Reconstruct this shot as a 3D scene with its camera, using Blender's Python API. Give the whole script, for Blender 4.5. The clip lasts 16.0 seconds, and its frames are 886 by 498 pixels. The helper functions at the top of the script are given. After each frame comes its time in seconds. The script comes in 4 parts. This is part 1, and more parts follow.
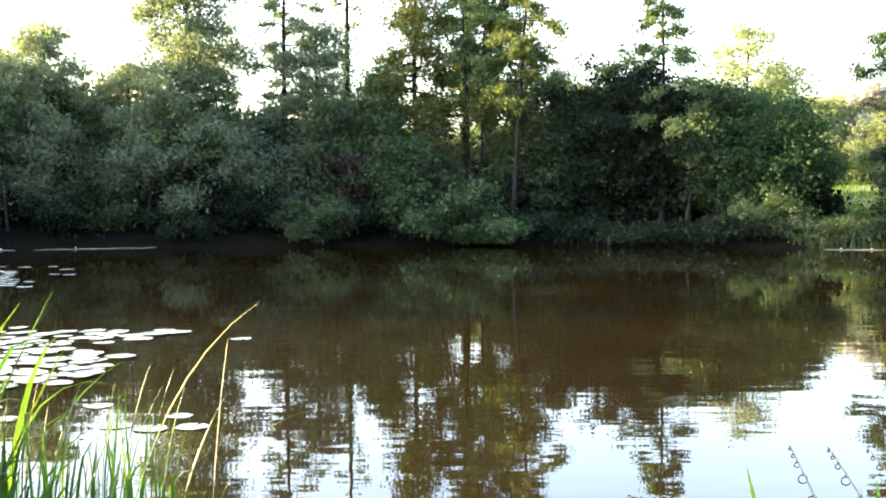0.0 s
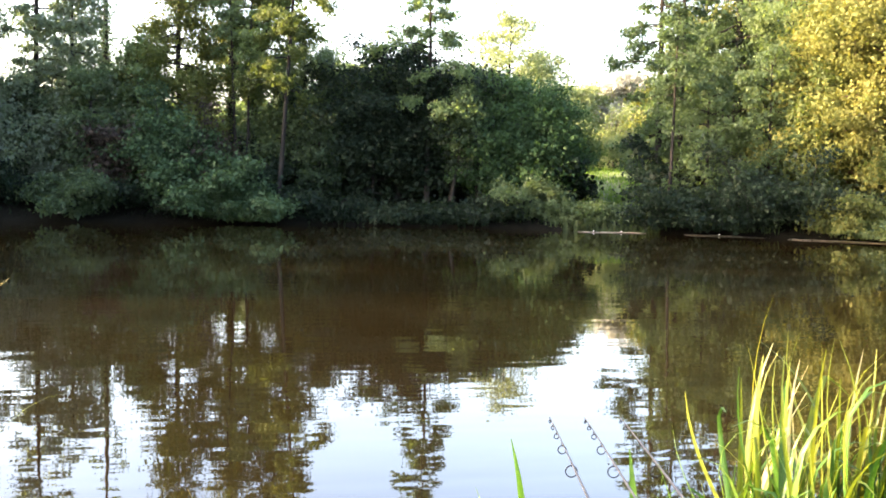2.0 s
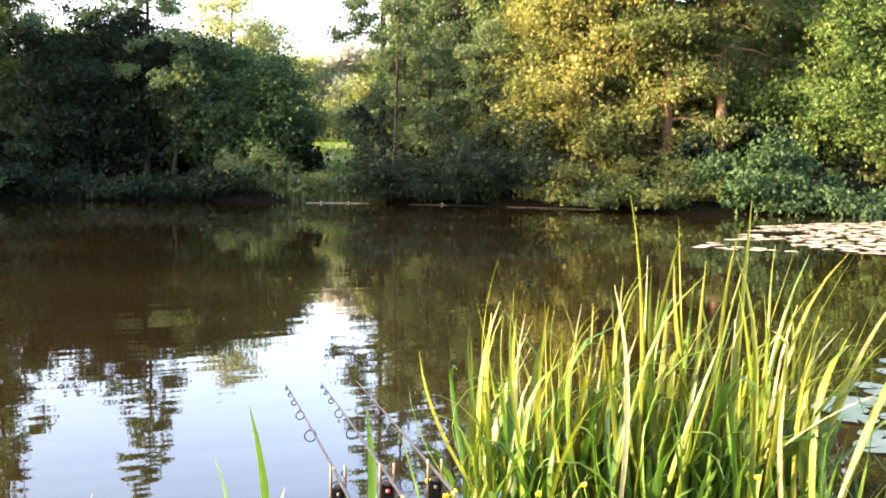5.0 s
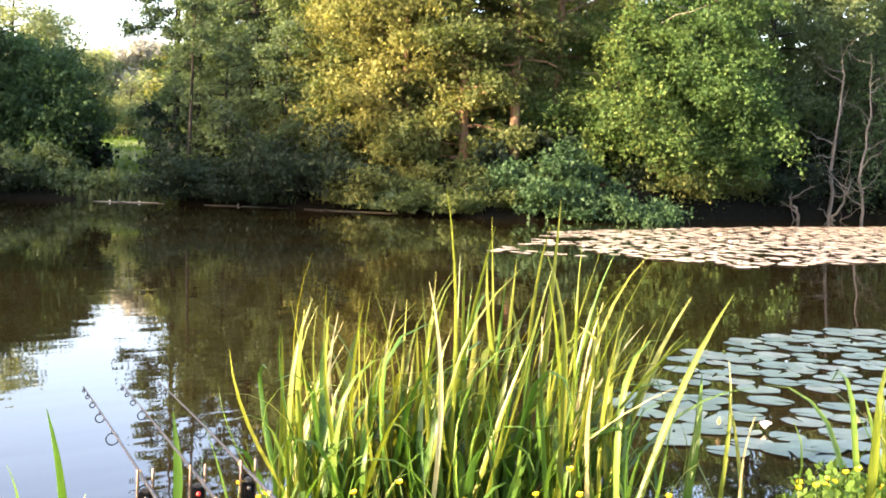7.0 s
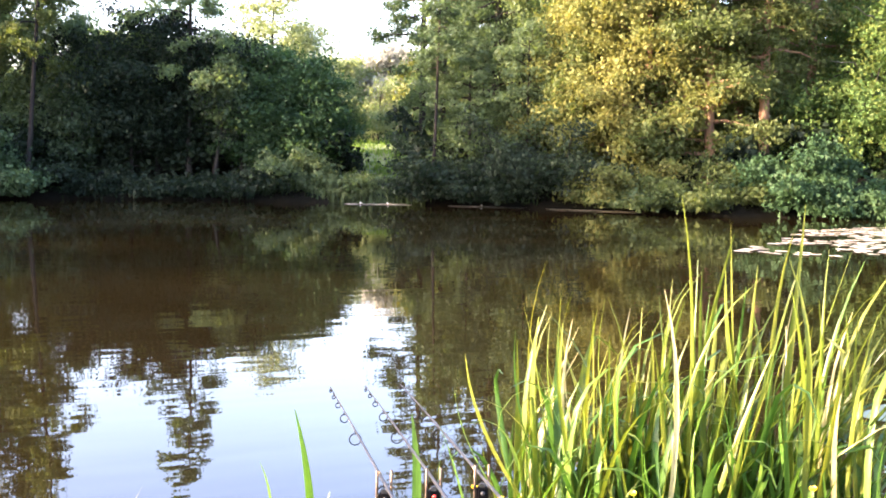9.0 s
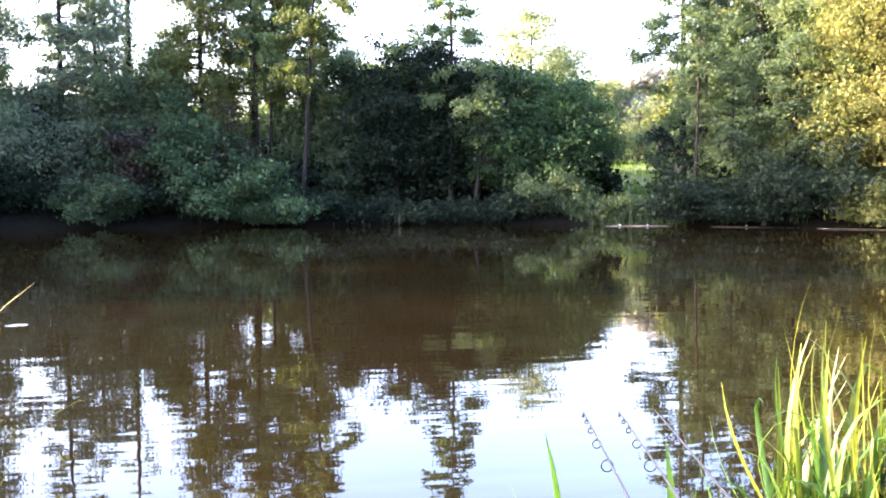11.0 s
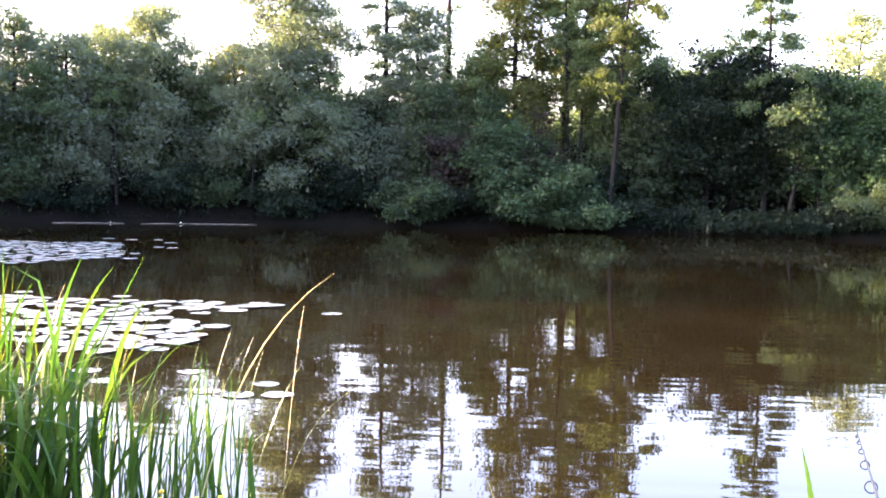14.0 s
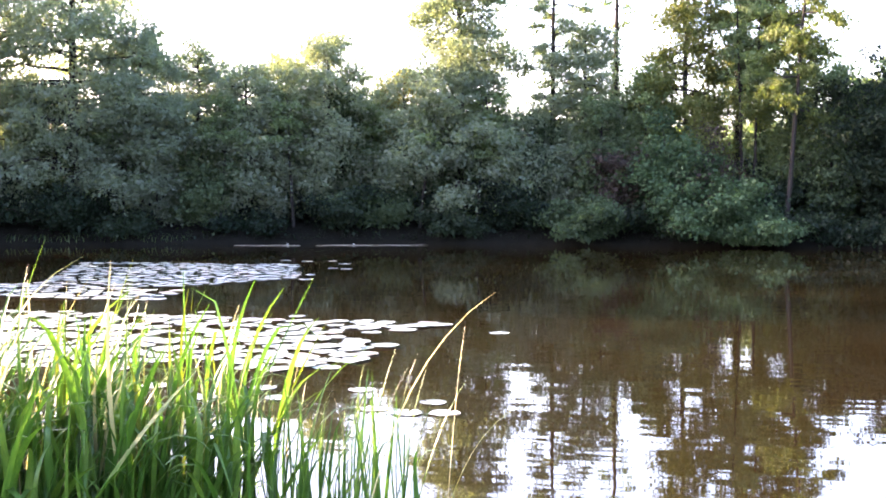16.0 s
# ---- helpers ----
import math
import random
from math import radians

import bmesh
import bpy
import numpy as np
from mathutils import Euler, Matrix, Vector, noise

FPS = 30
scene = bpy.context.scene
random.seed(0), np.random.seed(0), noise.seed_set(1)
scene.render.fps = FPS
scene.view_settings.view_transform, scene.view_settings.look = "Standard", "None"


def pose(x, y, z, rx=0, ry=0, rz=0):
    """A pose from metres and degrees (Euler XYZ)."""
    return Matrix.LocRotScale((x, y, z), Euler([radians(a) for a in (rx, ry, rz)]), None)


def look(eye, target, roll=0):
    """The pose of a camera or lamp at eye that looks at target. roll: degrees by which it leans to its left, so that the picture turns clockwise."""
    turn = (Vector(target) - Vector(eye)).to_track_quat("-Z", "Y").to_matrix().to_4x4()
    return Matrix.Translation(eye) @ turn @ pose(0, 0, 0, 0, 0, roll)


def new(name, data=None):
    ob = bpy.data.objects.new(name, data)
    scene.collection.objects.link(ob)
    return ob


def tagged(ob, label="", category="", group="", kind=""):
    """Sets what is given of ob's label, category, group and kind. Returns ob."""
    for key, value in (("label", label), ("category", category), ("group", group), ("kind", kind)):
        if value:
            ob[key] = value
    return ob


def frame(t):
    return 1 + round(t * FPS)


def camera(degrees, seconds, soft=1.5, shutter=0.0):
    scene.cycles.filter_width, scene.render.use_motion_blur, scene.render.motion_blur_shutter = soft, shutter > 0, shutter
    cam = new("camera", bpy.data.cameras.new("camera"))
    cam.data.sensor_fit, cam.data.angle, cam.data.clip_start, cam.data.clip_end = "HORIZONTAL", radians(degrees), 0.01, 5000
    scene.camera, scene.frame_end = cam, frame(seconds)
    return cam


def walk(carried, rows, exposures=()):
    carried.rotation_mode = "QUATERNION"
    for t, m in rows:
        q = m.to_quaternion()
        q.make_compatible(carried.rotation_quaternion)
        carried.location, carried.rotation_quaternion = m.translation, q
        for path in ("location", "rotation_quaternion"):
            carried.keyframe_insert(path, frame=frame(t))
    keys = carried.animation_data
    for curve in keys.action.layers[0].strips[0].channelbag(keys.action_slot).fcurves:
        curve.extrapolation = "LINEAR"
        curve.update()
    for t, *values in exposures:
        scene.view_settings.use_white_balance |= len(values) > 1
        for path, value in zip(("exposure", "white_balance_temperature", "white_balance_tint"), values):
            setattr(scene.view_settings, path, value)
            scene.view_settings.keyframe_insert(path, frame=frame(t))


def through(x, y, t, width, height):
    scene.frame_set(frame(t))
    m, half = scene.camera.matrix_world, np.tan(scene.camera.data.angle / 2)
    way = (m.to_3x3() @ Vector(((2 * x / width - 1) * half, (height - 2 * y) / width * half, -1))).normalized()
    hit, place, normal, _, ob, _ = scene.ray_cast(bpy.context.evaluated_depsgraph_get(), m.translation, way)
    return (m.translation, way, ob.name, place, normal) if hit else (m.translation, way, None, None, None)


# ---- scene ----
cam = camera(43.8, 16.0, soft=1.8, shutter=0.0)
PATH = [
    (0, (-0.005, -0.003, 1.529), (-0.006, 1.995, 1.441), -0.29),
    (0.5, (0.004, -0.001, 1.514), (0.056, 1.994, 1.378), 0.72),
    (1, (-0.008, 0.017, 1.527), (0.157, 2.003, 1.359), 1.01),
    (1.5, (0.002, 0.028, 1.517), (0.296, 2.001, 1.366), 1.17),
    (2, (-0.022, 0.035, 1.517), (0.397, 1.986, 1.394), 0.99),
    (2.5, (-0.041, -0.003, 1.523), (0.503, 1.919, 1.409), 0.59),
    (3, (-0.049, 0.009, 1.510), (0.613, 1.892, 1.388), 0.72),
    (3.5, (-0.047, 0.030, 1.502), (0.686, 1.885, 1.365), 0.52),
    (4, (-0.047, 0.030, 1.500), (0.777, 1.847, 1.368), 0.98),
    (4.2, (-0.045, 0.024, 1.497), (0.801, 1.830, 1.359), 0.86),
    (6.3, (-0.081, 0.089, 1.489), (0.905, 1.817, 1.298), 1.17),
    (6.5, (-0.088, 0.093, 1.474), (0.973, 1.779, 1.310), 1.14),
    (7, (-0.085, 0.116, 1.459), (1.113, 1.709, 1.309), 2.15),
    (7.5, (-0.085, 0.128, 1.459), (1.103, 1.729, 1.306), 1.73),
    (8, (-0.084, 0.122, 1.475), (1.018, 1.783, 1.328), 1.22),
    (8.5, (-0.091, 0.102, 1.479), (0.848, 1.860, 1.326), 1.07),
    (8.7, (-0.080, 0.092, 1.490), (0.804, 1.877, 1.332), 1.13),
    (10.8, (-0.017, 0.104, 1.501), (0.436, 2.047, 1.359), -0.77),
    (11, (-0.019, 0.096, 1.497), (0.355, 2.056, 1.371), -0.44),
    (11.5, (-0.004, 0.062, 1.447), (0.243, 2.044, 1.342), -0.43),
    (12, (0.044, 0.061, 1.477), (0.193, 2.053, 1.375), -0.61),
    (12.5, (0.069, -0.031, 1.475), (0.132, 1.966, 1.392), -0.26),
    (13, (0.106, -0.052, 1.495), (0.139, 1.945, 1.392), 0.54),
    (13.5, (0.099, -0.077, 1.486), (0.077, 1.921, 1.385), 0.96),
    (14, (0.114, -0.122, 1.504), (-0.066, 1.866, 1.386), 1.02),
    (14.5, (0.146, -0.150, 1.497), (-0.279, 1.800, 1.366), -0.00),
    (15, (0.161, -0.163, 1.509), (-0.418, 1.745, 1.352), -0.09),
    (15.5, (0.183, -0.145, 1.508), (-0.438, 1.751, 1.372), 0.31),
    (16, (0.161, -0.147, 1.508), (-0.323, 1.791, 1.422), -0.06),
]
EXPOSURES = [(0, 3.80, 6300, 16), (3.5, 3.73, 6450, 25), (7, 3.42, 6350, 24), (8.5, 3.66, 6100, 28), (11, 4.0, 5560, 34), (12.5, 4.08, 5600, 38), (13.5, 3.96, 5850, 41), (14.3, 3.96, 5950, 39), (15.2, 4.28, 6000, 38), (16, 4.28, 6000, 37)]
walk(cam, [(t, look(eye, target, roll)) for t, eye, target, roll in PATH], EXPOSURES)

# ---- world and sun ----
SUN_AZ, SUN_EL = 85.0, 13.5          # degrees to the left of +y, and above the horizon
world = bpy.data.worlds.new("sky")
scene.world = world
world.use_nodes = True
wn = world.node_tree.nodes
sky = wn.new("ShaderNodeTexSky")
sky.sky_type = "NISHITA"
sky.sun_disc = False
sky.sun_elevation = radians(SUN_EL)
sky.sun_rotation = radians(-SUN_AZ)
sky.air_density, sky.dust_density, sky.ozone_density = 1.0, 5.0, 1.0
wn["Background"].inputs["Strength"].default_value = 0.15
world.node_tree.links.new(sky.outputs[0], wn["Background"].inputs["Color"])
sun = new("sun", bpy.data.lights.new("sun", "SUN"))
sun.data.energy, sun.data.angle, sun.data.color = 3.7, radians(0.6), (1.0, 0.74, 0.40)
sun_dir = Vector((-math.sin(radians(SUN_AZ)) * math.cos(radians(SUN_EL)), math.cos(radians(SUN_AZ)) * math.cos(radians(SUN_EL)), math.sin(radians(SUN_EL))))
sun.matrix_world = look(sun_dir * 80, (0, 0, 0))


# ---- materials ----
def material(name):
    m = bpy.data.materials.new(name)
    m.use_nodes = True
    t = m.node_tree
    return m, t.nodes, t.links, t.nodes["Principled BSDF"]


def ramp(nodes, stops):
    r = nodes.new("ShaderNodeValToRGB")
    while len(r.color_ramp.elements) < len(stops):
        r.color_ramp.elements.new(0.5)
    for e, (p, c) in zip(r.color_ramp.elements, stops):
        e.position, e.color = p, (*c, 1)
    return r


def noise_tex(nodes, links, scale, detail=4.0, stretch=None, rough=0.55):
    n = nodes.new("ShaderNodeTexNoise")
    n.inputs["Scale"].default_value, n.inputs["Detail"].default_value, n.inputs["Roughness"].default_value = scale, detail, rough
    co = nodes.new("ShaderNodeTexCoord")
    if stretch:
        mp = nodes.new("ShaderNodeMapping")
        mp.inputs["Scale"].default_value = stretch
        links.new(co.outputs["Object"], mp.inputs[0])
        links.new(mp.outputs[0], n.inputs["Vector"])
    else:
        links.new(co.outputs["Object"], n.inputs["Vector"])
    return n


def leaf_material(name, dark, mid, light, through=0.35, rough=0.5, large=0.5, glow=(1.55, 1.6, 0.65), spec=0.08, streak=None):
    """Leaves: a colour of its own for every leaf, a slow drift over the crown, and light shining through."""
    m, n, l, p = material(name)
    geo = n.new("ShaderNodeNewGeometry")
    r = ramp(n, [(0.0, dark), (0.55, mid), (1.0, light)])
    drift = noise_tex(n, l, large, 3, streak)
    mix = n.new("ShaderNodeMath")
    mix.operation = "MULTIPLY_ADD"
    l.new(geo.outputs["Random Per Island"], mix.inputs[0])
    mix.inputs[1].default_value = 0.30
    sub = n.new("ShaderNodeMath")
    sub.operation = "MULTIPLY"
    l.new(drift.outputs["Fac"], sub.inputs[0])
    sub.inputs[1].default_value = 0.74
    l.new(sub.outputs[0], mix.inputs[2])
    own = n.new("ShaderNodeObjectInfo")
    vary = n.new("ShaderNodeMath")
    vary.operation = "MULTIPLY_ADD"
    l.new(own.outputs["Random"], vary.inputs[0])
    vary.inputs[1].default_value = 0.4
    l.new(mix.outputs[0], vary.inputs[2])
    even = n.new("ShaderNodeMath")
    even.operation = "SUBTRACT"
    l.new(vary.outputs[0], even.inputs[0])
    even.inputs[1].default_value = 0.17
    l.new(even.outputs[0], r.inputs[0])
    l.new(r.outputs[0], p.inputs["Base Color"])
    p.inputs["Roughness"].default_value = rough
    p.inputs["Specular IOR Level"].default_value = spec
    tr = n.new("ShaderNodeBsdfTranslucent")
    warm = n.new("ShaderNodeMix")
    warm.data_type, warm.blend_type = "RGBA", "MULTIPLY"
    warm.inputs["Factor"].default_value = 1.0
    l.new(r.outputs[0], warm.inputs["A"])
    warm.inputs["B"].default_value = (*glow, 1)
    l.new(warm.outputs["Result"], tr.inputs["Color"])
    ms = n.new("ShaderNodeMixShader")
    ms.inputs[0].default_value = through
    l.new(p.outputs[0], ms.inputs[1])
    l.new(tr.outputs[0], ms.inputs[2])
    l.new(ms.outputs[0], n["Material Output"].inputs["Surface"])
    return m


def plain(name, a, b, scale, rough=0.8, bump=0.3, metal=0.0, stretch=None, dist=0.02, spec=0.5):
    """A surface mottled between two colours, with fine relief."""
    m, n, l, p = material(name)
    t = noise_tex(n, l, scale, 6, stretch, 0.65)
    r = ramp(n, [(0.3, a), (0.7, b)])
    l.new(t.outputs["Fac"], r.inputs[0])
    l.new(r.outputs[0], p.inputs["Base Color"])
    p.inputs["Roughness"].default_value, p.inputs["Metallic"].default_value = rough, metal
    p.inputs["Specular IOR Level"].default_value = spec
    if bump:
        bp = n.new("ShaderNodeBump")
        bp.inputs["Strength"].default_value, bp.inputs["Distance"].default_value = bump, dist
        l.new(t.outputs["Fac"], bp.inputs["Height"])
        l.new(bp.outputs[0], p.inputs["Normal"])
    return m


LEAF_ALDER = leaf_material("alder_leaves", (0.045, 0.072, 0.040), (0.084, 0.122, 0.062), (0.125, 0.165, 0.076), 0.5)
# Alder leaves again, with the evening sun's gold put into their colour.
LEAF_SUNLIT = leaf_material("sunlit_alder_leaves", (0.030, 0.048, 0.015), (0.080, 0.099, 0.031), (0.162, 0.160, 0.052), 0.4, large=0.9, glow=(1.55, 1.45, 0.6))
# Alder leaves paled and greyed: the left bank's haze is painted into them.
LEAF_HAZE = leaf_material("hazy_alder_leaves", (0.080, 0.108, 0.082), (0.116, 0.148, 0.110), (0.156, 0.184, 0.126), 0.5)
LEAF_ASH = leaf_material("ash_leaves", (0.018, 0.044, 0.018), (0.054, 0.098, 0.030), (0.170, 0.182, 0.046), 0.42, large=0.8)
LEAF_WILLOW = leaf_material("willow_leaves", (0.018, 0.040, 0.020), (0.037, 0.067, 0.032), (0.066, 0.102, 0.048), 0.28)
LEAF_DARK = leaf_material("hawthorn_leaves", (0.028, 0.048, 0.029), (0.055, 0.084, 0.046), (0.090, 0.122, 0.058), 0.46)
# Hawthorn leaves made near-black: the shade under the trees is put into colour.
LEAF_SHADE = leaf_material("shaded_hawthorn_leaves", (0.005, 0.010, 0.007), (0.011, 0.020, 0.012), (0.023, 0.035, 0.019), 0.3)
LEAF_TEAL = leaf_material("trailing_willow_leaves", (0.014, 0.034, 0.017), (0.028, 0.058, 0.026), (0.052, 0.088, 0.036), 0.3)
LEAF_FRESH = leaf_material("fresh_willow_leaves", (0.020, 0.044, 0.022), (0.042, 0.080, 0.034), (0.078, 0.118, 0.046), 0.4)
LEAF_OLIVE = leaf_material("olive_alder_leaves", (0.024, 0.042, 0.016), (0.066, 0.086, 0.031), (0.140, 0.145, 0.052), 0.45, large=0.9)
# Sunlight and haze on the distant trees are put into these two pale tones.
LEAF_PALE = leaf_material("far_sunlit_leaves", (0.088, 0.116, 0.062), (0.145, 0.176, 0.100), (0.205, 0.225, 0.145), 0.45)
LEAF_FULL_SUN = leaf_material("cream_sunlit_leaves", (0.20, 0.21, 0.18), (0.30, 0.31, 0.27), (0.40, 0.40, 0.36), 0.4, glow=(1.0, 1.0, 0.9))
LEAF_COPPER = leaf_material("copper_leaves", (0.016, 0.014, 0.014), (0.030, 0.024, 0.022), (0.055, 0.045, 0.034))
REED = leaf_material("reed_blade", (0.018, 0.045, 0.006), (0.072, 0.104, 0.011), (0.215, 0.218, 0.042), 0.4, 0.38, 1.0, (1.4, 1.4, 0.4), 0.34, (140, 140, 2))
REED_GREEN = leaf_material("green_reed_blade", (0.012, 0.040, 0.007), (0.040, 0.098, 0.014), (0.120, 0.185, 0.030), 0.38, 0.36, 1.0, (1.2, 1.35, 0.45), 0.34, (140, 140, 2))
REED_DRY = leaf_material("dry_reed_blade", (0.22, 0.20, 0.09), (0.34, 0.31, 0.15), (0.45, 0.42, 0.28), 0.3, 0.5, 2.0, (1.1, 1.1, 0.85))
WEED = leaf_material("weed_leaf", (0.028, 0.060, 0.012), (0.050, 0.095, 0.018), (0.088, 0.130, 0.028), 0.3, 0.5, 1.0)
GRASS = leaf_material("grass_blade", (0.040, 0.085, 0.015), (0.075, 0.130, 0.022), (0.130, 0.180, 0.035), 0.4, 0.5, 1.0)
BARK = plain("alder_bark", (0.009, 0.008, 0.007), (0.026, 0.023, 0.019), 5.0, 0.9, 0.6, 0.0, (1, 1, 0.25), 0.03, 0.15)
BARK_GREY = plain("weathered_dead_wood", (0.060, 0.054, 0.044), (0.155, 0.140, 0.115), 6.0, 0.85, 0.5, 0.0, (1, 1, 0.2), 0.02)
# Lighter copy of the alder bark; the orange sun is in its colour.
BARK_LIT = plain("sunlit_alder_bark", (0.085, 0.050, 0.030), (0.25, 0.15, 0.09), 5.0, 0.9, 0.6, 0.0, (1, 1, 0.25), 0.03)
# Wet earth turned near-black, so the colour itself holds the shade under the trees.
MUD_SHADE = plain("shaded_wet_mud", (0.0025, 0.0028, 0.0018), (0.0065, 0.0062, 0.0042), 4.0, 0.95, 0.8, 0.0, None, 0.06, 0.06)
STONE = plain("bank_stone", (0.06, 0.052, 0.042), (0.17, 0.145, 0.115), 9.0, 0.85, 0.5)
GRAPHITE = plain("rod_blank", (0.010, 0.011, 0.014), (0.020, 0.021, 0.025), 40.0, 0.5, 0.0)
STEEL = plain("brushed_steel", (0.07, 0.052, 0.045), (0.13, 0.10, 0.085), 60.0, 0.42, 0.05, 0.8)
BLACK = plain("black_plastic", (0.0022, 0.0022, 0.003), (0.0045, 0.0045, 0.0055), 50.0, 0.55, 0.05, spec=0.05)
RED = plain("red_plastic", (0.55, 0.02, 0.015), (0.7, 0.04, 0.03), 50.0, 0.3, 0.0)
CORK = plain("cork_whipping", (0.16, 0.10, 0.03), (0.26, 0.17, 0.06), 80.0, 0.7, 0.1)
PETAL_WHITE = plain("white_petal", (0.75, 0.75, 0.72), (0.86, 0.86, 0.84), 30.0, 0.5, 0.0)
PETAL_YELLOW = plain("yellow_petal", (0.75, 0.50, 0.01), (0.86, 0.62, 0.02), 40.0, 0.35, 0.0)
STEM = plain("green_stem", (0.06, 0.11, 0.025), (0.11, 0.17, 0.04), 30.0, 0.6, 0.0)
BUD = plain("lily_bud", (0.22, 0.17, 0.09), (0.36, 0.30, 0.17), 30.0, 0.6, 0.0)


def pad_material(name, tones, spec=1.0, rough=0.28):
    m, n, l, p = material(name)
    oi = n.new("ShaderNodeObjectInfo")
    geo = n.new("ShaderNodeNewGeometry")
    add = n.new("ShaderNodeMath")
    add.operation = "ADD"
    l.new(oi.outputs["Random"], add.inputs[0])
    l.new(geo.outputs["Random Per Island"], add.inputs[1])
    fr = n.new("ShaderNodeMath")
    fr.operation = "FRACT"
    l.new(add.outputs[0], fr.inputs[0])
    r = ramp(n, list(zip((0.0, 0.5, 0.85, 1.0), tones)))
    l.new(fr.outputs[0], r.inputs[0])
    t = noise_tex(n, l, 14, 5)
    spot = ramp(n, [(0.35, (0.75, 0.75, 0.75)), (0.65, (1.15, 1.15, 1.15))])
    l.new(t.outputs["Fac"], spot.inputs[0])
    mx = n.new("ShaderNodeMix")
    mx.data_type, mx.blend_type = "RGBA", "MULTIPLY"
    mx.inputs["Factor"].default_value = 1.0
    l.new(r.outputs[0], mx.inputs["A"])
    l.new(spot.outputs[0], mx.inputs["B"])
    l.new(mx.outputs["Result"], p.inputs["Base Color"])
    p.inputs["Roughness"].default_value = rough
    p.inputs["Specular IOR Level"].default_value = spec
    bp = n.new("ShaderNodeBump")
    bp.inputs["Strength"].default_value, bp.inputs["Distance"].default_value = 0.22, 0.01
    l.new(t.outputs["Fac"], bp.inputs["Height"])
    l.new(bp.outputs[0], p.inputs["Normal"])
    return m


def water_material():
    m, n, l, p = material("pond_water")
    t = noise_tex(n, l, 0.35, 3)
    r = ramp(n, [(0.35, (0.0080, 0.0057, 0.0020)), (0.65, (0.0112, 0.0082, 0.0029))])
    l.new(t.outputs["Fac"], r.inputs[0])
    l.new(r.outputs[0], p.inputs["Base Color"])
    p.inputs["Roughness"].default_value = 0.015
    p.inputs["IOR"].default_value = 1.333
    p.inputs["Specular IOR Level"].default_value = 0.7
    small = noise_tex(n, l, 3.4, 1.6, (0.5, 1.4, 1), 0.4)
    slow = noise_tex(n, l, 1.5, 1.0, (0.4, 1.5, 1))
    # the far side lies calmer, in the lee of the trees
    co = n.new("ShaderNodeTexCoord")
    sep = n.new("ShaderNodeSeparateXYZ")
    l.new(co.outputs["Object"], sep.inputs[0])
    lee = n.new("ShaderNodeMapRange")
    lee.inputs["From Min"].default_value, lee.inputs["From Max"].default_value = 8, 26
    lee.inputs["To Min"].default_value, lee.inputs["To Max"].default_value = 1.0, 0.22
    l.new(sep.outputs["Y"], lee.inputs["Value"])
    waves = []
    for tex in (small, slow):
        mul = n.new("ShaderNodeMath")
        mul.operation = "MULTIPLY"
        l.new(tex.outputs["Fac"], mul.inputs[0])
        l.new(lee.outputs[0], mul.inputs[1])
        waves.append(mul)
    b1 = n.new("ShaderNodeBump")
    b1.inputs["Strength"].default_value, b1.inputs["Distance"].default_value = 1.0, 0.0011
    l.new(waves[0].outputs[0], b1.inputs["Height"])
    b2 = n.new("ShaderNodeBump")
    b2.inputs["Strength"].default_value, b2.inputs["Distance"].default_value = 1.0, 0.0022
    l.new(waves[1].outputs[0], b2.inputs["Height"])
    l.new(b1.outputs[0], b2.inputs["Normal"])
    l.new(b2.outputs[0], p.inputs["Normal"])
    return m


def ground_material():
    m, n, l, p = material("bank_ground")
    t = noise_tex(n, l, 0.25, 8)
    r = ramp(n, [(0.3, (0.055, 0.085, 0.020)), (0.55, (0.085, 0.125, 0.026)), (0.75, (0.10, 0.105, 0.04))])
    l.new(t.outputs["Fac"], r.inputs[0])
    f = noise_tex(n, l, 9.0, 6)
    mx = n.new("ShaderNodeMix")
    mx.data_type, mx.blend_type = "RGBA", "MULTIPLY"
    mx.inputs["Factor"].default_value = 1.0
    fr = ramp(n, [(0.3, (0.6, 0.6, 0.6)), (0.7, (1.2, 1.2, 1.2))])
    l.new(f.outputs["Fac"], fr.inputs[0])
    l.new(r.outputs[0], mx.inputs["A"])
    l.new(fr.outputs[0], mx.inputs["B"])
    l.new(mx.outputs["Result"], p.inputs["Base Color"])
    p.inputs["Roughness"].default_value = 0.95
    bp = n.new("ShaderNodeBump")
    bp.inputs["Strength"].default_value, bp.inputs["Distance"].default_value = 0.8, 0.08
    l.new(f.outputs["Fac"], bp.inputs["Height"])
    l.new(bp.outputs[0], p.inputs["Normal"])
    return m


# Left pads' tones are raised to carry part of the low sun's glare.
PAD = pad_material("green_lily_pad", [(0.070, 0.105, 0.080), (0.095, 0.130, 0.098), (0.120, 0.145, 0.110), (0.15, 0.145, 0.11)], 1.0, 0.55)
PAD_DULL = pad_material("grey_green_lily_pad", [(0.034, 0.062, 0.044), (0.048, 0.080, 0.058), (0.060, 0.088, 0.068), (0.070, 0.092, 0.072)], 0.75, 0.42)
# Pale pads: sunlight on the right field, sky glare on the strips, as colour.
PAD_LIT = pad_material("lit_lily_pad", [(0.26, 0.21, 0.15), (0.40, 0.34, 0.25), (0.46, 0.40, 0.30), (0.30, 0.29, 0.18)], 1.0, 0.42)
WATER, GROUND = water_material(), ground_material()


# ---- mesh helpers ----
def mesh_of(name, verts, faces, mats, slots=None, smooth=True):
    """A mesh from an array of corners and an array of triangles or quads (or a list of such arrays)."""
    me = bpy.data.meshes.new(name)
    groups = faces if isinstance(faces, list) else [faces]
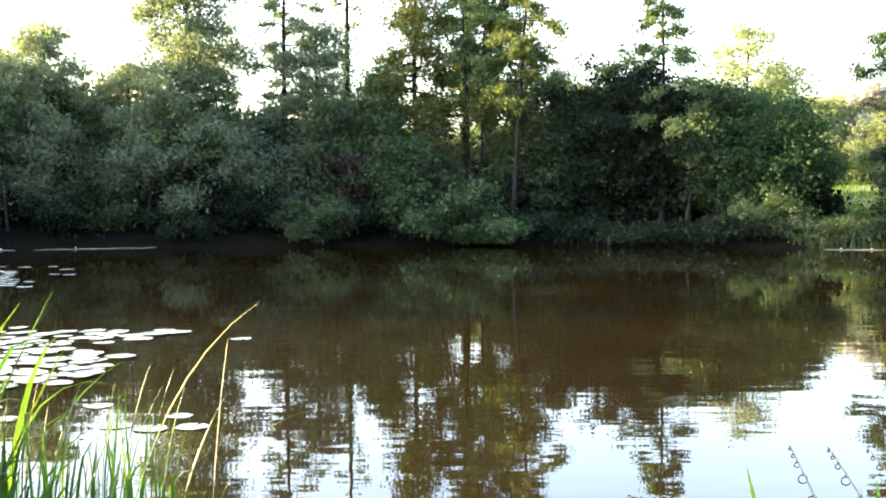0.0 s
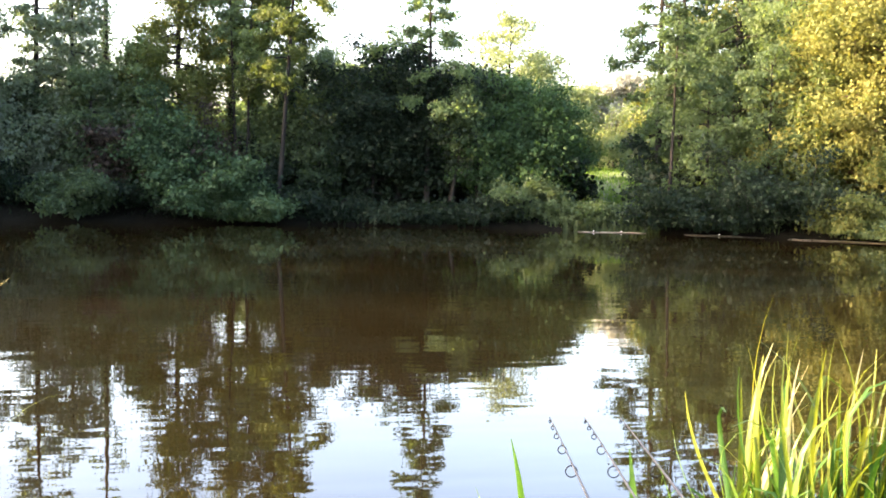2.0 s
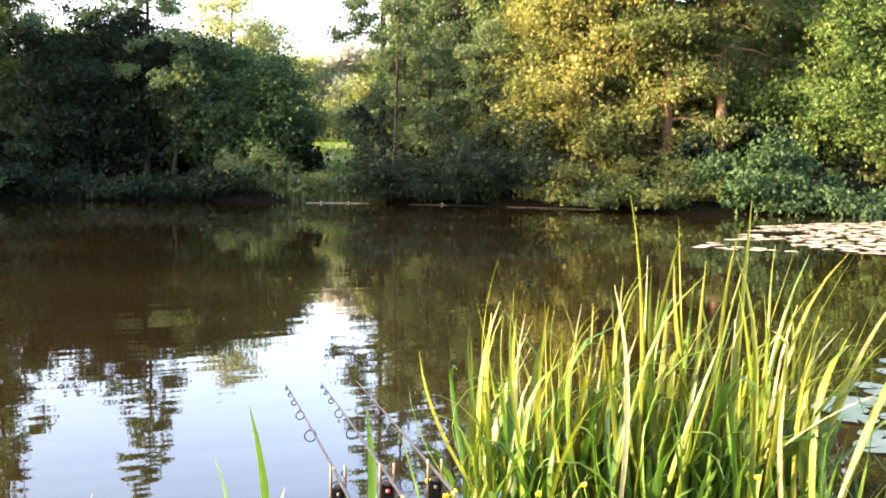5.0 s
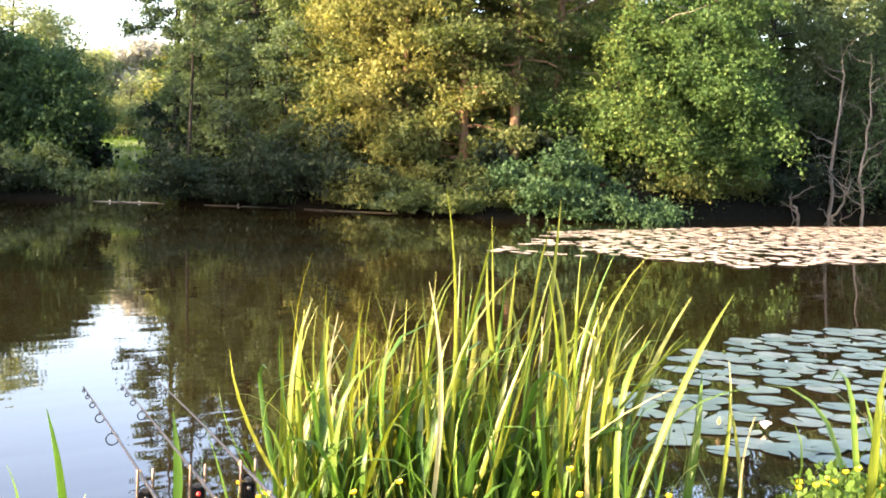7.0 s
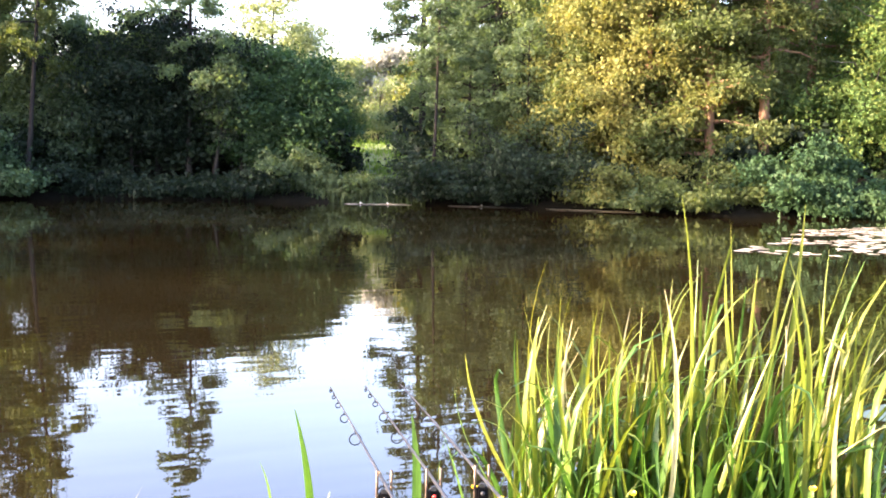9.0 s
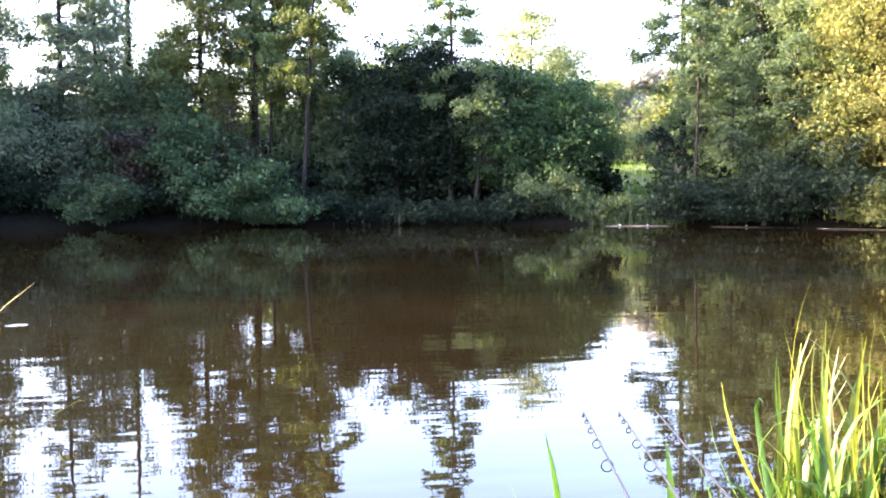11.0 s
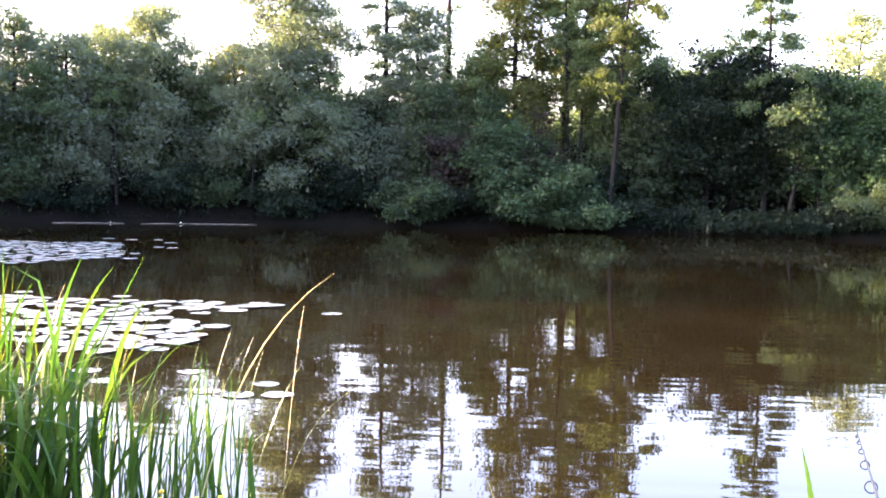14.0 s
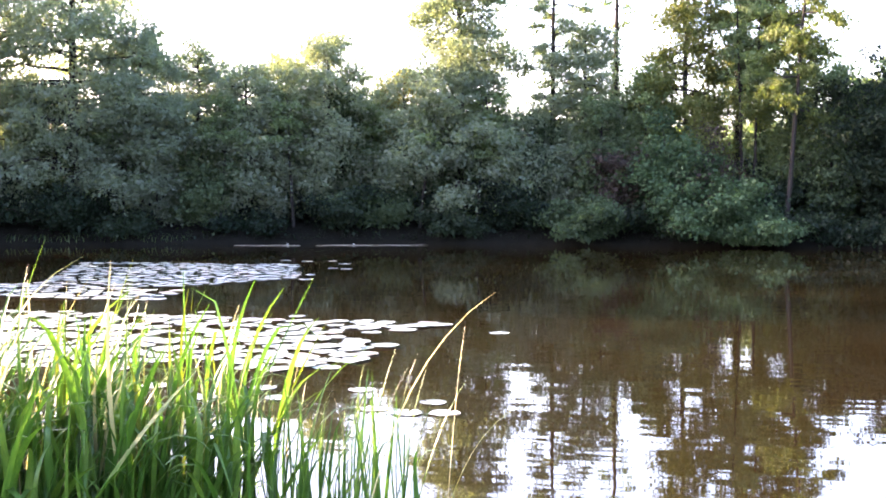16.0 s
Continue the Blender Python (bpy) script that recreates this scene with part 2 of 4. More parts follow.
    groups = [np.asarray(g, dtype=np.int32) for g in groups if len(g)]
    idx = np.concatenate([g.ravel() for g in groups])
    size = np.concatenate([np.full(len(g), g.shape[1], np.int32) for g in groups])
    start = np.concatenate([[0], np.cumsum(size)[:-1]]).astype(np.int32)
    v = np.asarray(verts, dtype=np.float32)
    me.vertices.add(len(v))
    me.vertices.foreach_set("co", v.ravel())
    me.loops.add(len(idx))
    me.loops.foreach_set("vertex_index", idx)
    me.polygons.add(len(size))
    me.polygons.foreach_set("loop_start", start)
    me.polygons.foreach_set("use_smooth", np.full(len(size), smooth))
    for m in mats if isinstance(mats, (list, tuple)) else [mats]:
        me.materials.append(m)
    if slots is not None:
        me.polygons.foreach_set("material_index", np.asarray(slots, np.int32))
    me.update(calc_edges=True)
    me.validate()
    return me


def part(name, me, parent, label="", at=None):
    ob = new(name, me)
    ob.parent = parent
    if at is not None:
        ob.matrix_basis = at
    return tagged(ob, label) if label else ob


def bm_mesh(name, bm, mat, smooth=True):
    me = bpy.data.meshes.new(name)
    bm.to_mesh(me)
    bm.free()
    me.materials.append(mat)
    if smooth:
        me.polygons.foreach_set("use_smooth", np.full(len(me.polygons), True))
    return me


def tube(points, radii, sides=6):
    """Corners and quads of a tapered tube along the points, with a closed end."""
    p = np.asarray(points, float)
    r = np.asarray(radii, float)
    d = np.gradient(p, axis=0)
    d /= np.linalg.norm(d, axis=1)[:, None] + 1e-9
    ref = np.array([1.0, 0.03, 0.0]) if abs(d[:, 2]).mean() > 0.6 else np.array([0.0, 0.02, 1.0])
    a = np.cross(d, ref)
    a /= np.linalg.norm(a, axis=1)[:, None] + 1e-9
    b = np.cross(d, a)
    ang = np.linspace(0, 2 * np.pi, sides, endpoint=False)
    v = p[:, None] + r[:, None, None] * (np.cos(ang)[None, :, None] * a[:, None] + np.sin(ang)[None, :, None] * b[:, None])
    n = len(p)
    i, j = np.meshgrid(np.arange(n - 1), np.arange(sides), indexing="ij")
    k = (j + 1) % sides
    q = np.stack([i * sides + j, i * sides + k, (i + 1) * sides + k, (i + 1) * sides + j], -1).reshape(-1, 4)
    return v.reshape(-1, 3), q


def join(pieces):
    vs, qs, n = [], [], 0
    for v, q in pieces:
        vs.append(v)
        qs.append(q + n)
        n += len(v)
    return np.concatenate(vs), np.concatenate(qs)


def leaves(rng, centres, radii, count, length, width, flat=0.45, up=0.5, corners=4):
    """Diamond (or, far off, three-cornered) leaves, strewn in flattened clumps round the centres."""
    c = np.repeat(centres, count, axis=0)
    r = np.repeat(radii, count)[:, None]
    n = len(c)
    off = rng.normal(size=(n, 3))
    off /= np.linalg.norm(off, axis=1)[:, None]
    off *= (rng.random((n, 1)) ** 0.5)
    off[:, 2] *= flat
    p = c + off * r
    nor = rng.normal(size=(n, 3)) + [0, 0, up]
    nor /= np.linalg.norm(nor, axis=1)[:, None]
    d = rng.normal(size=(n, 3)) + off * 0.8 - [0, 0, 0.35]
    d -= (d * nor).sum(1)[:, None] * nor
    d /= np.linalg.norm(d, axis=1)[:, None] + 1e-9
    s = np.cross(nor, d)
    ln = length * rng.uniform(0.65, 1.3, (n, 1))
    wd = width * rng.uniform(0.7, 1.25, (n, 1))
    bend = nor * ln * rng.uniform(-0.15, 0.1, (n, 1))
    if corners == 3:
        v = np.stack([p, p + d * ln + s * wd * 0.6, p + d * ln * 0.9 - s * wd * 0.6 + bend], 1)
        return v.reshape(-1, 3), np.arange(3 * n).reshape(-1, 3)
    v = np.stack([p, p + d * ln * 0.5 + s * wd * 0.5, p + d * ln + bend, p + d * ln * 0.5 - s * wd * 0.5], 1)
    q = np.arange(4 * n).reshape(-1, 4)
    return v.reshape(-1, 3), q


# ---- the pond's outline, seen from where the path starts ----
def polar(az, d):
    return np.array([-math.sin(radians(az)) * d, math.cos(radians(az)) * d])


FAR_BANK = [(52, 44), (40, 42), (30, 40), (24, 39.6), (15, 39), (5, 38), (0, 37.6), (-10, 37), (-19.5, 36.2), (-27, 34.6), (-33, 33.4), (-39, 32.2), (-44, 33), (-48, 36),
            (-52, 40), (-57, 45), (-63, 46), (-72, 42)]
NEAR_BANK = [(34, 4.0), (22, 1.6), (12, 1.3), (6.0, 1.2), (4.2, 1.8), (3.45, 2.45), (2.75, 2.45), (2.2, 3.0), (1.5, 3.6), (0, 3.9), (-0.6, 4.0), (-0.9, 4.15), (-1.15, 4.2), (-1.4, 3.95), (-1.9, 3.55), (-2.4, 3.25), (-3.1, 2.9), (-6, 2.6), (-12, 3.4), (-20, 6), (-30, 14)]
MID = np.array([3.0, 19.0])


def far_d(az):
    a = [p[0] for p in FAR_BANK][::-1]
    return float(np.interp(az, a, [p[1] for p in FAR_BANK][::-1]))


SHORE = np.array([polar(a, far_d(a)) for a in np.arange(52, -72.1, -1.0)] + NEAR_BANK)


def shore_radius(theta):
    """The distance of the shore from the pond's middle in the direction theta."""
    rel = SHORE - MID
    ang = np.arctan2(rel[:, 1], rel[:, 0])
    order = np.argsort(ang)
    rad = np.hypot(rel[:, 0], rel[:, 1])[order]
    return np.interp(theta, ang[order], rad, period=2 * np.pi)


def bank_height(x, y):
    """The height of the ground outside the water."""
    rel = np.array([x, y]) - MID
    s = math.hypot(*rel) - float(shore_radius(math.atan2(rel[1], rel[0])))
    if y < 9 and abs(x) < 30:
        return 0.02 + 0.24 * min(1, max(0, s) / 0.7)
    return 0.05 + 0.45 * min(1, max(0, s) / 1.5) + 1.0 * min(1, max(0, s - 1.5) / 9) + 0.8 * min(1, max(0, s - 8) / 18)


def build_ground():
    th = np.linspace(-np.pi, np.pi, 361)[:-1]
    base = shore_radius(th)
    base = base + 0.25 * np.sin(th * 37) * np.sin(th * 11 + 1) * np.clip((base - 14) / 10, 0, 1)
    steps = [-14, -6, -2.5, -1.0, -0.3, 0.0, 0.25, 0.6, 1.2, 2, 3.5, 6, 9, 13, 20, 35, 70, 160, 500, 1600, 3500]
    vs = []
    for s in steps:
        r = np.maximum(base + s, 0.5)
        x, y = MID[0] + r * np.cos(th), MID[1] + r * np.sin(th)
        near = (y < 9) & (np.abs(x) < 30)
        if s <= 0:
            z = np.full(len(th), max(-0.9, 0.35 * s) - 0.03 * (s < 0))
        else:
            zn = 0.02 + 0.24 * min(1, s / 0.7)
            zf = 0.05 + 0.45 * min(1, s / 1.5) + 1.0 * min(1, max(0, s - 1.5) / 9) + 0.8 * min(1, max(0, s - 8) / 18)
            z = np.where(near, zn, zf)
            z = z + np.array([0.05 * noise.noise((a * 1.3, b * 1.3, 0)) + (0.3 * noise.noise((a * 0.05, b * 0.05, 3)) if s > 8 else 0) for a, b in zip(x, y)])
        vs.append(np.stack([x, y, z], 1))
    n, k = len(th), len(steps)
    v = np.concatenate(vs)
    i, j = np.meshgrid(np.arange(k - 1), np.arange(n), indexing="ij")
    jj = (j + 1) % n
    q = np.stack([i * n + j, (i + 1) * n + j, (i + 1) * n + jj, i * n + jj], -1).reshape(-1, 4)
    hub = np.array([[MID[0], MID[1], -0.95]])
    fan = np.stack([np.full(n, len(v)), np.arange(n), (np.arange(n) + 1) % n], -1)
    me = mesh_of("ground", np.concatenate([v, hub]), [q, fan], GROUND)
    tagged(new("ground", me), "grassy earth banks round the pond", "ground", kind="structure")
    # the water's sheet reaches a little way under the banks
    r = base + 0.6
    w = np.stack([MID[0] + r * np.cos(th), MID[1] + r * np.sin(th), np.zeros(n)], 1)
    w = np.concatenate([w, [[MID[0], MID[1], 0]]])
    fan = np.stack([np.full(n, n), np.arange(n), (np.arange(n) + 1) % n], -1)
    tagged(new("water", mesh_of("water", w, fan, WATER, smooth=False)), "calm brown pond water with small ripples", "water", kind="structure")


build_ground()


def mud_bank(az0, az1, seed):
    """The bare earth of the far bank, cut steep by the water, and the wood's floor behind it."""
    rng = np.random.default_rng(seed)
    az = np.arange(az0, az1, -0.35)
    d = np.array([far_d(a) for a in az]) + 0.12 * np.array([noise.noise((a * 1.7, 0, 0)) for a in az])
    rows = []
    for s in (-0.8, -0.35, 0.1, 0.5, 1.3, 2.6, 5.0, 9.0, 14.0):
        dd = d + s + rng.normal(0, 0.03, len(az))
        xy = np.stack([-np.sin(np.radians(az)) * dd, np.cos(np.radians(az)) * dd], 1)
        z = np.array([bank_height(*p) for p in xy]) + np.where(az < -43, 0.34, 0.15) + rng.normal(0, 0.025, len(az)) if s > 0 else np.full(len(az), 0.03 if s > -0.5 else -0.25)
        rows.append(np.column_stack([xy, z]))
    n = len(az)
    i, j = np.meshgrid(np.arange(len(rows) - 1), np.arange(n - 1), indexing="ij")
    q = np.stack([i * n + j, i * n + j + 1, (i + 1) * n + j + 1, (i + 1) * n + j], -1).reshape(-1, 4)
    tagged(new("mud_bank", mesh_of("mud_bank", np.concatenate(rows), q, MUD_SHADE)), "wet earth bank and leaf-strewn wood floor, with the shade put into the dark colour", "bank", kind="structure")


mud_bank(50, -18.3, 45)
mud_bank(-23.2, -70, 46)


# ---- trees ----
def profile(u, shape):
    if shape == "cone":
        return (1 - u) ** 0.52 * min(1, 0.62 + u * 3)
    if shape == "layer":
        return (0.95 if u < 0.48 else 0.5 - 0.25 * u) * (0.7 + 0.3 * math.sin(u * 24))
    if shape == "open":
        return (0.6 + 0.4 * math.sin(u * 11.0) ** 2) * (1 - 0.55 * u)
    if shape == "round":
        return math.sqrt(max(0.02, 1 - (1.7 * u - 0.75) ** 2))
    return math.sqrt(max(0.05, 1 - u ** 2.4)) * min(1, 0.6 + u * 2)


def leaf_tris(rng, p, out, size, up=0.2, loose=0.8):
    """One three-cornered leaf at each place, facing outwards and up, more or less."""
    n = len(p)
    nor = rng.normal(size=(n, 3)) * loose + out * 0.75 + [0, 0, up]
    nor /= np.linalg.norm(nor, axis=1)[:, None] + 1e-9
    d = rng.normal(size=(n, 3)) + out * 0.6 - [0, 0, 0.3]
    d -= (d * nor).sum(1)[:, None] * nor
    d /= np.linalg.norm(d, axis=1)[:, None] + 1e-9
    s = np.cross(nor, d)
    ln = size * rng.uniform(0.55, 1.4, (n, 1))
    wd = ln * rng.uniform(0.4, 0.6, (n, 1))
    v = np.stack([p - d * ln * 0.5, p + d * ln * 0.5 + s * wd, p + d * ln * 0.35 - s * wd], 1)
    return v.reshape(-1, 3), np.arange(3 * n).reshape(-1, 3)


def twig_leaves(rng, twigs, total, size, spread, flat):
    """Leaves strewn along twigs in flat sprays. twigs: rows of start and end; total: leaves on all of them."""
    a, b = twigs[:, :3], twigs[:, 3:]
    ln = np.linalg.norm(b - a, axis=1) + 0.12
    k = rng.choice(len(a), size=total, p=ln ** 0.6 / (ln ** 0.6).sum())
    t = rng.random(total) ** 0.75 * 1.06
    off = rng.normal(size=(total, 3)) * spread * rng.uniform(0.5, 1.3, (total, 1))
    off[:, 2] *= flat
    p = a[k] + t[:, None] * (b - a)[k] + off
    ax = (b - a)[k] / ln[k][:, None]
    out = off / (np.linalg.norm(off, axis=1)[:, None] + 1e-6) * 0.6 + ax * 0.5
    return leaf_tris(rng, p, out, size)


def twigs_of(rng, pts, ln, number, splay=0.9, sag=0.15, first=0.25):
    """Side twigs of a limb that runs through pts, to both sides of it, and its own end."""
    tt = np.linspace(0, 1, len(pts))
    f = np.sort(first + (1 - first) * rng.random(number))
    st = np.stack([np.interp(f, tt, pts[:, m]) for m in range(3)], 1)
    ax = pts[-1] - pts[0]
    ax = ax / (np.linalg.norm(ax) + 1e-9)
    side = np.cross(ax, [0, 0, 1.0])
    side /= np.linalg.norm(side) + 1e-9
    sg = np.where(np.arange(number) % 2, 1, -1) * rng.uniform(0.4, 1.1, number) * splay
    tl = ln * (0.18 + 0.42 * (1 - f)) * rng.uniform(0.6, 1.3, number) + 0.16
    d = ax[None] * 0.75 + sg[:, None] * side[None]
    d[:, 2] += rng.normal(0.05, 0.36, number)
    d /= np.linalg.norm(d, axis=1)[:, None]
    en = st + d * tl[:, None]
    en[:, 2] -= sag * tl
    return np.concatenate([np.concatenate([st, en], 1), np.concatenate([pts[-2], pts[-1]])[None]])


def tree(name, label, az, d, h, r, shape="full", base=0.12, leaf=LEAF_ALDER, bark=BARK, trunk_r=0.13, branches=64, total=22000, seed=1,
         lean=(0.0, 0.0), size=0.105, ivy=0.0, rise=0.3, bare_top=0.0, group="trees round the pond", ivy_leaf=None, spread=0.235, flat=0.72, sag=0.15, dead=0):
    """A tree with a tapered trunk, limbs that fork into twigs, and leaves in sprays along the twigs."""
    rng = np.random.default_rng(seed)
    x, y = polar(az, d)
    root = new(name)
    root.location = (x, y, bank_height(x, y) - 0.1)
    tagged(root, label, "tree", group)
    h = h - root.location.z
    us = np.linspace(0, 1, 13)
    wob = np.cumsum(rng.normal(0, 0.016 * h / 10, (13, 2)), axis=0)
    wob -= wob[0]
    axis = np.stack([lean[0] * us + wob[:, 0], lean[1] * us + wob[:, 1], us * h], 1)
    rad = trunk_r * (1 - us) ** 0.8 + 0.012
    rad[0] *= 1.45
    limbs, twigs = [tube(axis, rad, 7)], []
    for i in range(branches):
        u = base + (0.99 - base - bare_top) * ((i + rng.random()) / branches)
        uu = (u - base) / (1 - base)
        ln = r * profile(uu, shape) * rng.uniform(0.5, 1.2)
        a = i * 2.39996 + rng.uniform(-0.6, 0.6)
        st = np.array([np.interp(u, us, axis[:, k]) for k in range(3)])
        out = np.array([math.cos(a), math.sin(a), 0])
        tt = np.linspace(0, 1, 6)
        lift = rise * ln * rng.uniform(0.2, 1.4) * (1.5 if uu > 0.7 else 1)
        drop = (sag + 0.25 * rng.random()) * ln
        pts = st + tt[:, None] * out * ln + np.array([0, 0, 1]) * (lift * tt - drop * tt ** 2)[:, None]
        pts[1:] += np.cumsum(rng.normal(0, 0.045, (5, 3)), axis=0)
        limbs.append(tube(pts, np.interp(u, us, rad) * 0.38 * (1 - tt) ** 0.9 + 0.008, 4))
        tw = twigs_of(rng, pts, ln, int(4 + 3.2 * ln), sag=sag, first=0.45 if shape in ("open", "layer") else 0.25)
        twigs.append(tw)
        for k in range(0, len(tw), 4) if shape in ("open", "layer") else ():
            limbs.append(tube(np.array([tw[k, :3], (tw[k, :3] + tw[k, 3:]) / 2 + rng.normal(0, 0.02, 3), tw[k, 3:]]), [0.011, 0.008, 0.004], 3))
    v, q = join(limbs)
    part("trunk", mesh_of("trunk", v, q, bark), root)
    v, q = twig_leaves(rng, np.concatenate(twigs), int(total * 1.12), size, spread, flat)
    v[:, 2] = np.maximum(v[:, 2], 0.25 - root.location.z)
    part("crown", mesh_of("crown", v, q, leaf), root)
    if ivy > 0:
        hs = rng.uniform(0.03, ivy, 110)
        c = np.stack([np.interp(hs, us, axis[:, k]) for k in range(3)], 1) + rng.normal(0, 0.07, (110, 3))
        v, q = leaves(rng, c, np.full(110, 0.26), 26, 0.1, 0.09, 1.0)
        part("ivy", mesh_of("ivy", v, q, ivy_leaf or LEAF_DARK), root, "ivy climbing the trunk")
    for k in range(dead):
        u = rng.uniform(0.45, 0.9)
        st = np.array([np.interp(u, us, axis[:, m]) for m in range(3)])
        a = math.atan2(-y, -x) + rng.uniform(-1.1, 1.1)
        s = np.linspace(0, 1, 7)
        pts = st + s[:, None] * np.array([math.cos(a), math.sin(a), rng.uniform(-0.1, 0.35)]) * r * 1.15
        pts[1:] += np.cumsum(rng.normal(0, 0.08, (6, 3)), axis=0)
        v, q = tube(pts, 0.028 * (1 - s) + 0.006, 5)
        part("bare_branch", mesh_of("bare_branch", v, q, BARK_GREY), root, "pale bare dead branch")
    return root


def shrub(name, label, az, d, h, r, leaf=LEAF_DARK, seed=1, stems=11, total=6500, size=0.105, over=0.3, group="bushes along the bank", cat="bush", low=0.16, spread=0.2, trail=0.6):
    """A bush of several arching stems from one base, with sprays of leaves along their twigs, some trailing towards the water."""
    rng = np.random.default_rng(seed)
    x, y = polar(az, d)
    root = new(name)
    root.location = (x, y, max(0.02, bank_height(x, y)) - 0.05)
    tagged(root, label, cat, group)
    toward = -np.array([x, y]) / math.hypot(x, y)
    twigs = []
    for i in range(stems):
        a = i * 2.4 + rng.uniform(-0.5, 0.5)
        e = np.array([math.cos(a), math.sin(a)]) * r * rng.uniform(0.35, 1.1) + toward * over * rng.uniform(0.5, 1.4)
        tt = np.linspace(0, 1, 7)
        top = h * rng.uniform(0.45, 1.0)
        drop = trail * rng.random() * top
        pts = np.stack([e[0] * tt ** 1.2, e[1] * tt ** 1.2, top * (1.25 * tt - 0.25 * tt ** 2) - drop * tt ** 3 - 0.1], 1)
        pts[1:] += np.cumsum(rng.normal(0, 0.05, (6, 3)), axis=0)
        v, q = tube(pts, 0.04 * (1 - tt) + 0.007, 5)
        part("stem", mesh_of("stem", v, q, BARK), root)
        twigs.append(twigs_of(rng, pts, max(0.8, 0.6 * h), int(8 + 3 * h), 1.0, 0.3, 0.2))
    v, q = twig_leaves(rng, np.concatenate(twigs), total, size, spread, 0.6)
    floor = low - root.location.z + np.repeat(rng.uniform(0.0, 0.25, len(v) // 3), 3)
    v[:, 2] = np.where(v[:, 2] < floor, floor + (v[:, 2] - np.repeat(v[::3, 2], 3)), v[:, 2])
    part("crown", mesh_of("crown", v, q, leaf), root)
    return root


ALDER = "green alder tree with layered leaf sprays at the water"
# Unseen trees beyond the left edge of view, added for the shadows they cast.
for n, (az, d, h) in enumerate(((45, 46, 15.5), (48.5, 46.5, 15.5), (52, 45, 12), (55.5, 43.5, 12), (59, 42, 12), (62, 41.5, 11.5))):
    tree("alder_tree", ALDER, az, d, h, 3.0, seed=80 + n, branches=36, total=9000, size=0.2)
tree("alder_tree", ALDER, 41, 44, 12, 3.0, seed=1, total=12000, leaf=LEAF_HAZE, base=0.13, size=0.16)
tree("alder_tree", ALDER, 36.8, 43.0, 12.6, 3.0, seed=2, branches=66, total=28000, leaf=LEAF_HAZE, base=0.13)
tree("alder_tree", "tall dark alder tree with a broad domed crown", 32.4, 42.2, 13.6, 3.6, "full", seed=4, trunk_r=0.22, branches=92, total=50000, leaf=LEAF_HAZE, base=0.13)
tree("alder_tree", ALDER, 29.2, 41.4, 7.9, 2.3, seed=5, branches=56, total=24000, leaf=LEAF_HAZE, base=0.13)
tree("alder_tree", ALDER, 26.4, 43.0, 7.3, 2.0, seed=6, total=21000, leaf=LEAF_HAZE, base=0.13)
tree("alder_tree", ALDER, 23.9, 41.6, 6.5, 1.8, seed=7, total=17000, leaf=LEAF_HAZE, base=0.13)
tree("alder_tree", ALDER, 22.3, 43.5, 7.2, 1.7, seed=8, total=15000, leaf=LEAF_HAZE, base=0.13)
tree("alder_tree", "round-topped alder tree in hazy light", 19.7, 41.8, 7.8, 2.2, "full", seed=58, branches=70, total=30000, leaf=LEAF_HAZE, base=0.13, size=0.1)
tree("alder_tree", ALDER, 17.5, 43, 5.9, 1.7, seed=9, total=14000, leaf=LEAF_HAZE, base=0.13)
tree("alder_tree", ALDER, 15.9, 43.2, 6.6, 1.7, seed=11, total=14000, leaf=LEAF_SUNLIT, base=0.05)
tree("alder_tree", "conical alder tree with a sunlit yellow-green top", 12.9, 40.8, 10.8, 2.9, "cone", seed=10, branches=88, total=44000, leaf=LEAF_HAZE, base=0.14, trunk_r=0.17)
tree("alder_tree", "slender alder tree with open airy branches", 8.25, 41, 11.8, 1.9, "open", seed=13, branches=44, total=9000, leaf=LEAF_HAZE, spread=0.13, base=0.2, flat=0.6)
tree("alder_tree", ALDER, 9.4, 40.6, 4.7, 1.6, "round", seed=12, total=12000, leaf=LEAF_HAZE, base=0.13)
tree("alder_tree", ALDER, 6.5, 41, 7.9, 1.7, seed=14, total=19000, leaf=LEAF_HAZE, base=0.13)
tree("bare_tree", "bare trunk with ivy and a thin broken top", 4.95, 42, 12.2, 0.8, "open", base=0.62, seed=15, branches=14, total=700, ivy=0.55, bark=BARK, trunk_r=0.16, rise=0.7, spread=0.1, flat=0.6)
tree("alder_tree", ALDER, 3.5, 41.5, 5.7, 1.6, seed=16, total=13000, leaf=LEAF_DARK)
tree("alder_tree", "yellow-green alder tree with level branches", 1.3, 41, 10.8, 2.0, "cone", seed=17, leaf=LEAF_SUNLIT, branches=62, total=24000, rise=0.15)
tree("alder_tree", "tall alder tree with ivy on its twin stems", -1.1, 42, 13.0, 1.7, "open", base=0.3, seed=18, leaf=LEAF_SUNLIT, ivy=0.85, total=17000, trunk_r=0.17, branches=42, spread=0.19, flat=0.65)
tree("alder_tree", "tall alder stem that leans, wrapped in ivy", -1.7, 42.2, 12.0, 1.3, "open", base=0.45, seed=19, leaf=LEAF_SUNLIT, lean=(1.5, 0), ivy=0.8, total=10000, trunk_r=0.14, spread=0.19, flat=0.65)
tree("alder_tree", "tall leaning alder tree with open tufted branches", -3.4, 37.6, 12.4, 2.0, "layer", base=0.36, seed=20, leaf=LEAF_OLIVE, lean=(1.0, 0.6), branches=34, total=10500, rise=0.1, trunk_r=0.075, spread=0.14, flat=0.6)
tree("alder_tree", ALDER, -4.9, 40.5, 6.1, 2.0, "round", seed=21, leaf=LEAF_DARK, base=0.12, total=19000)
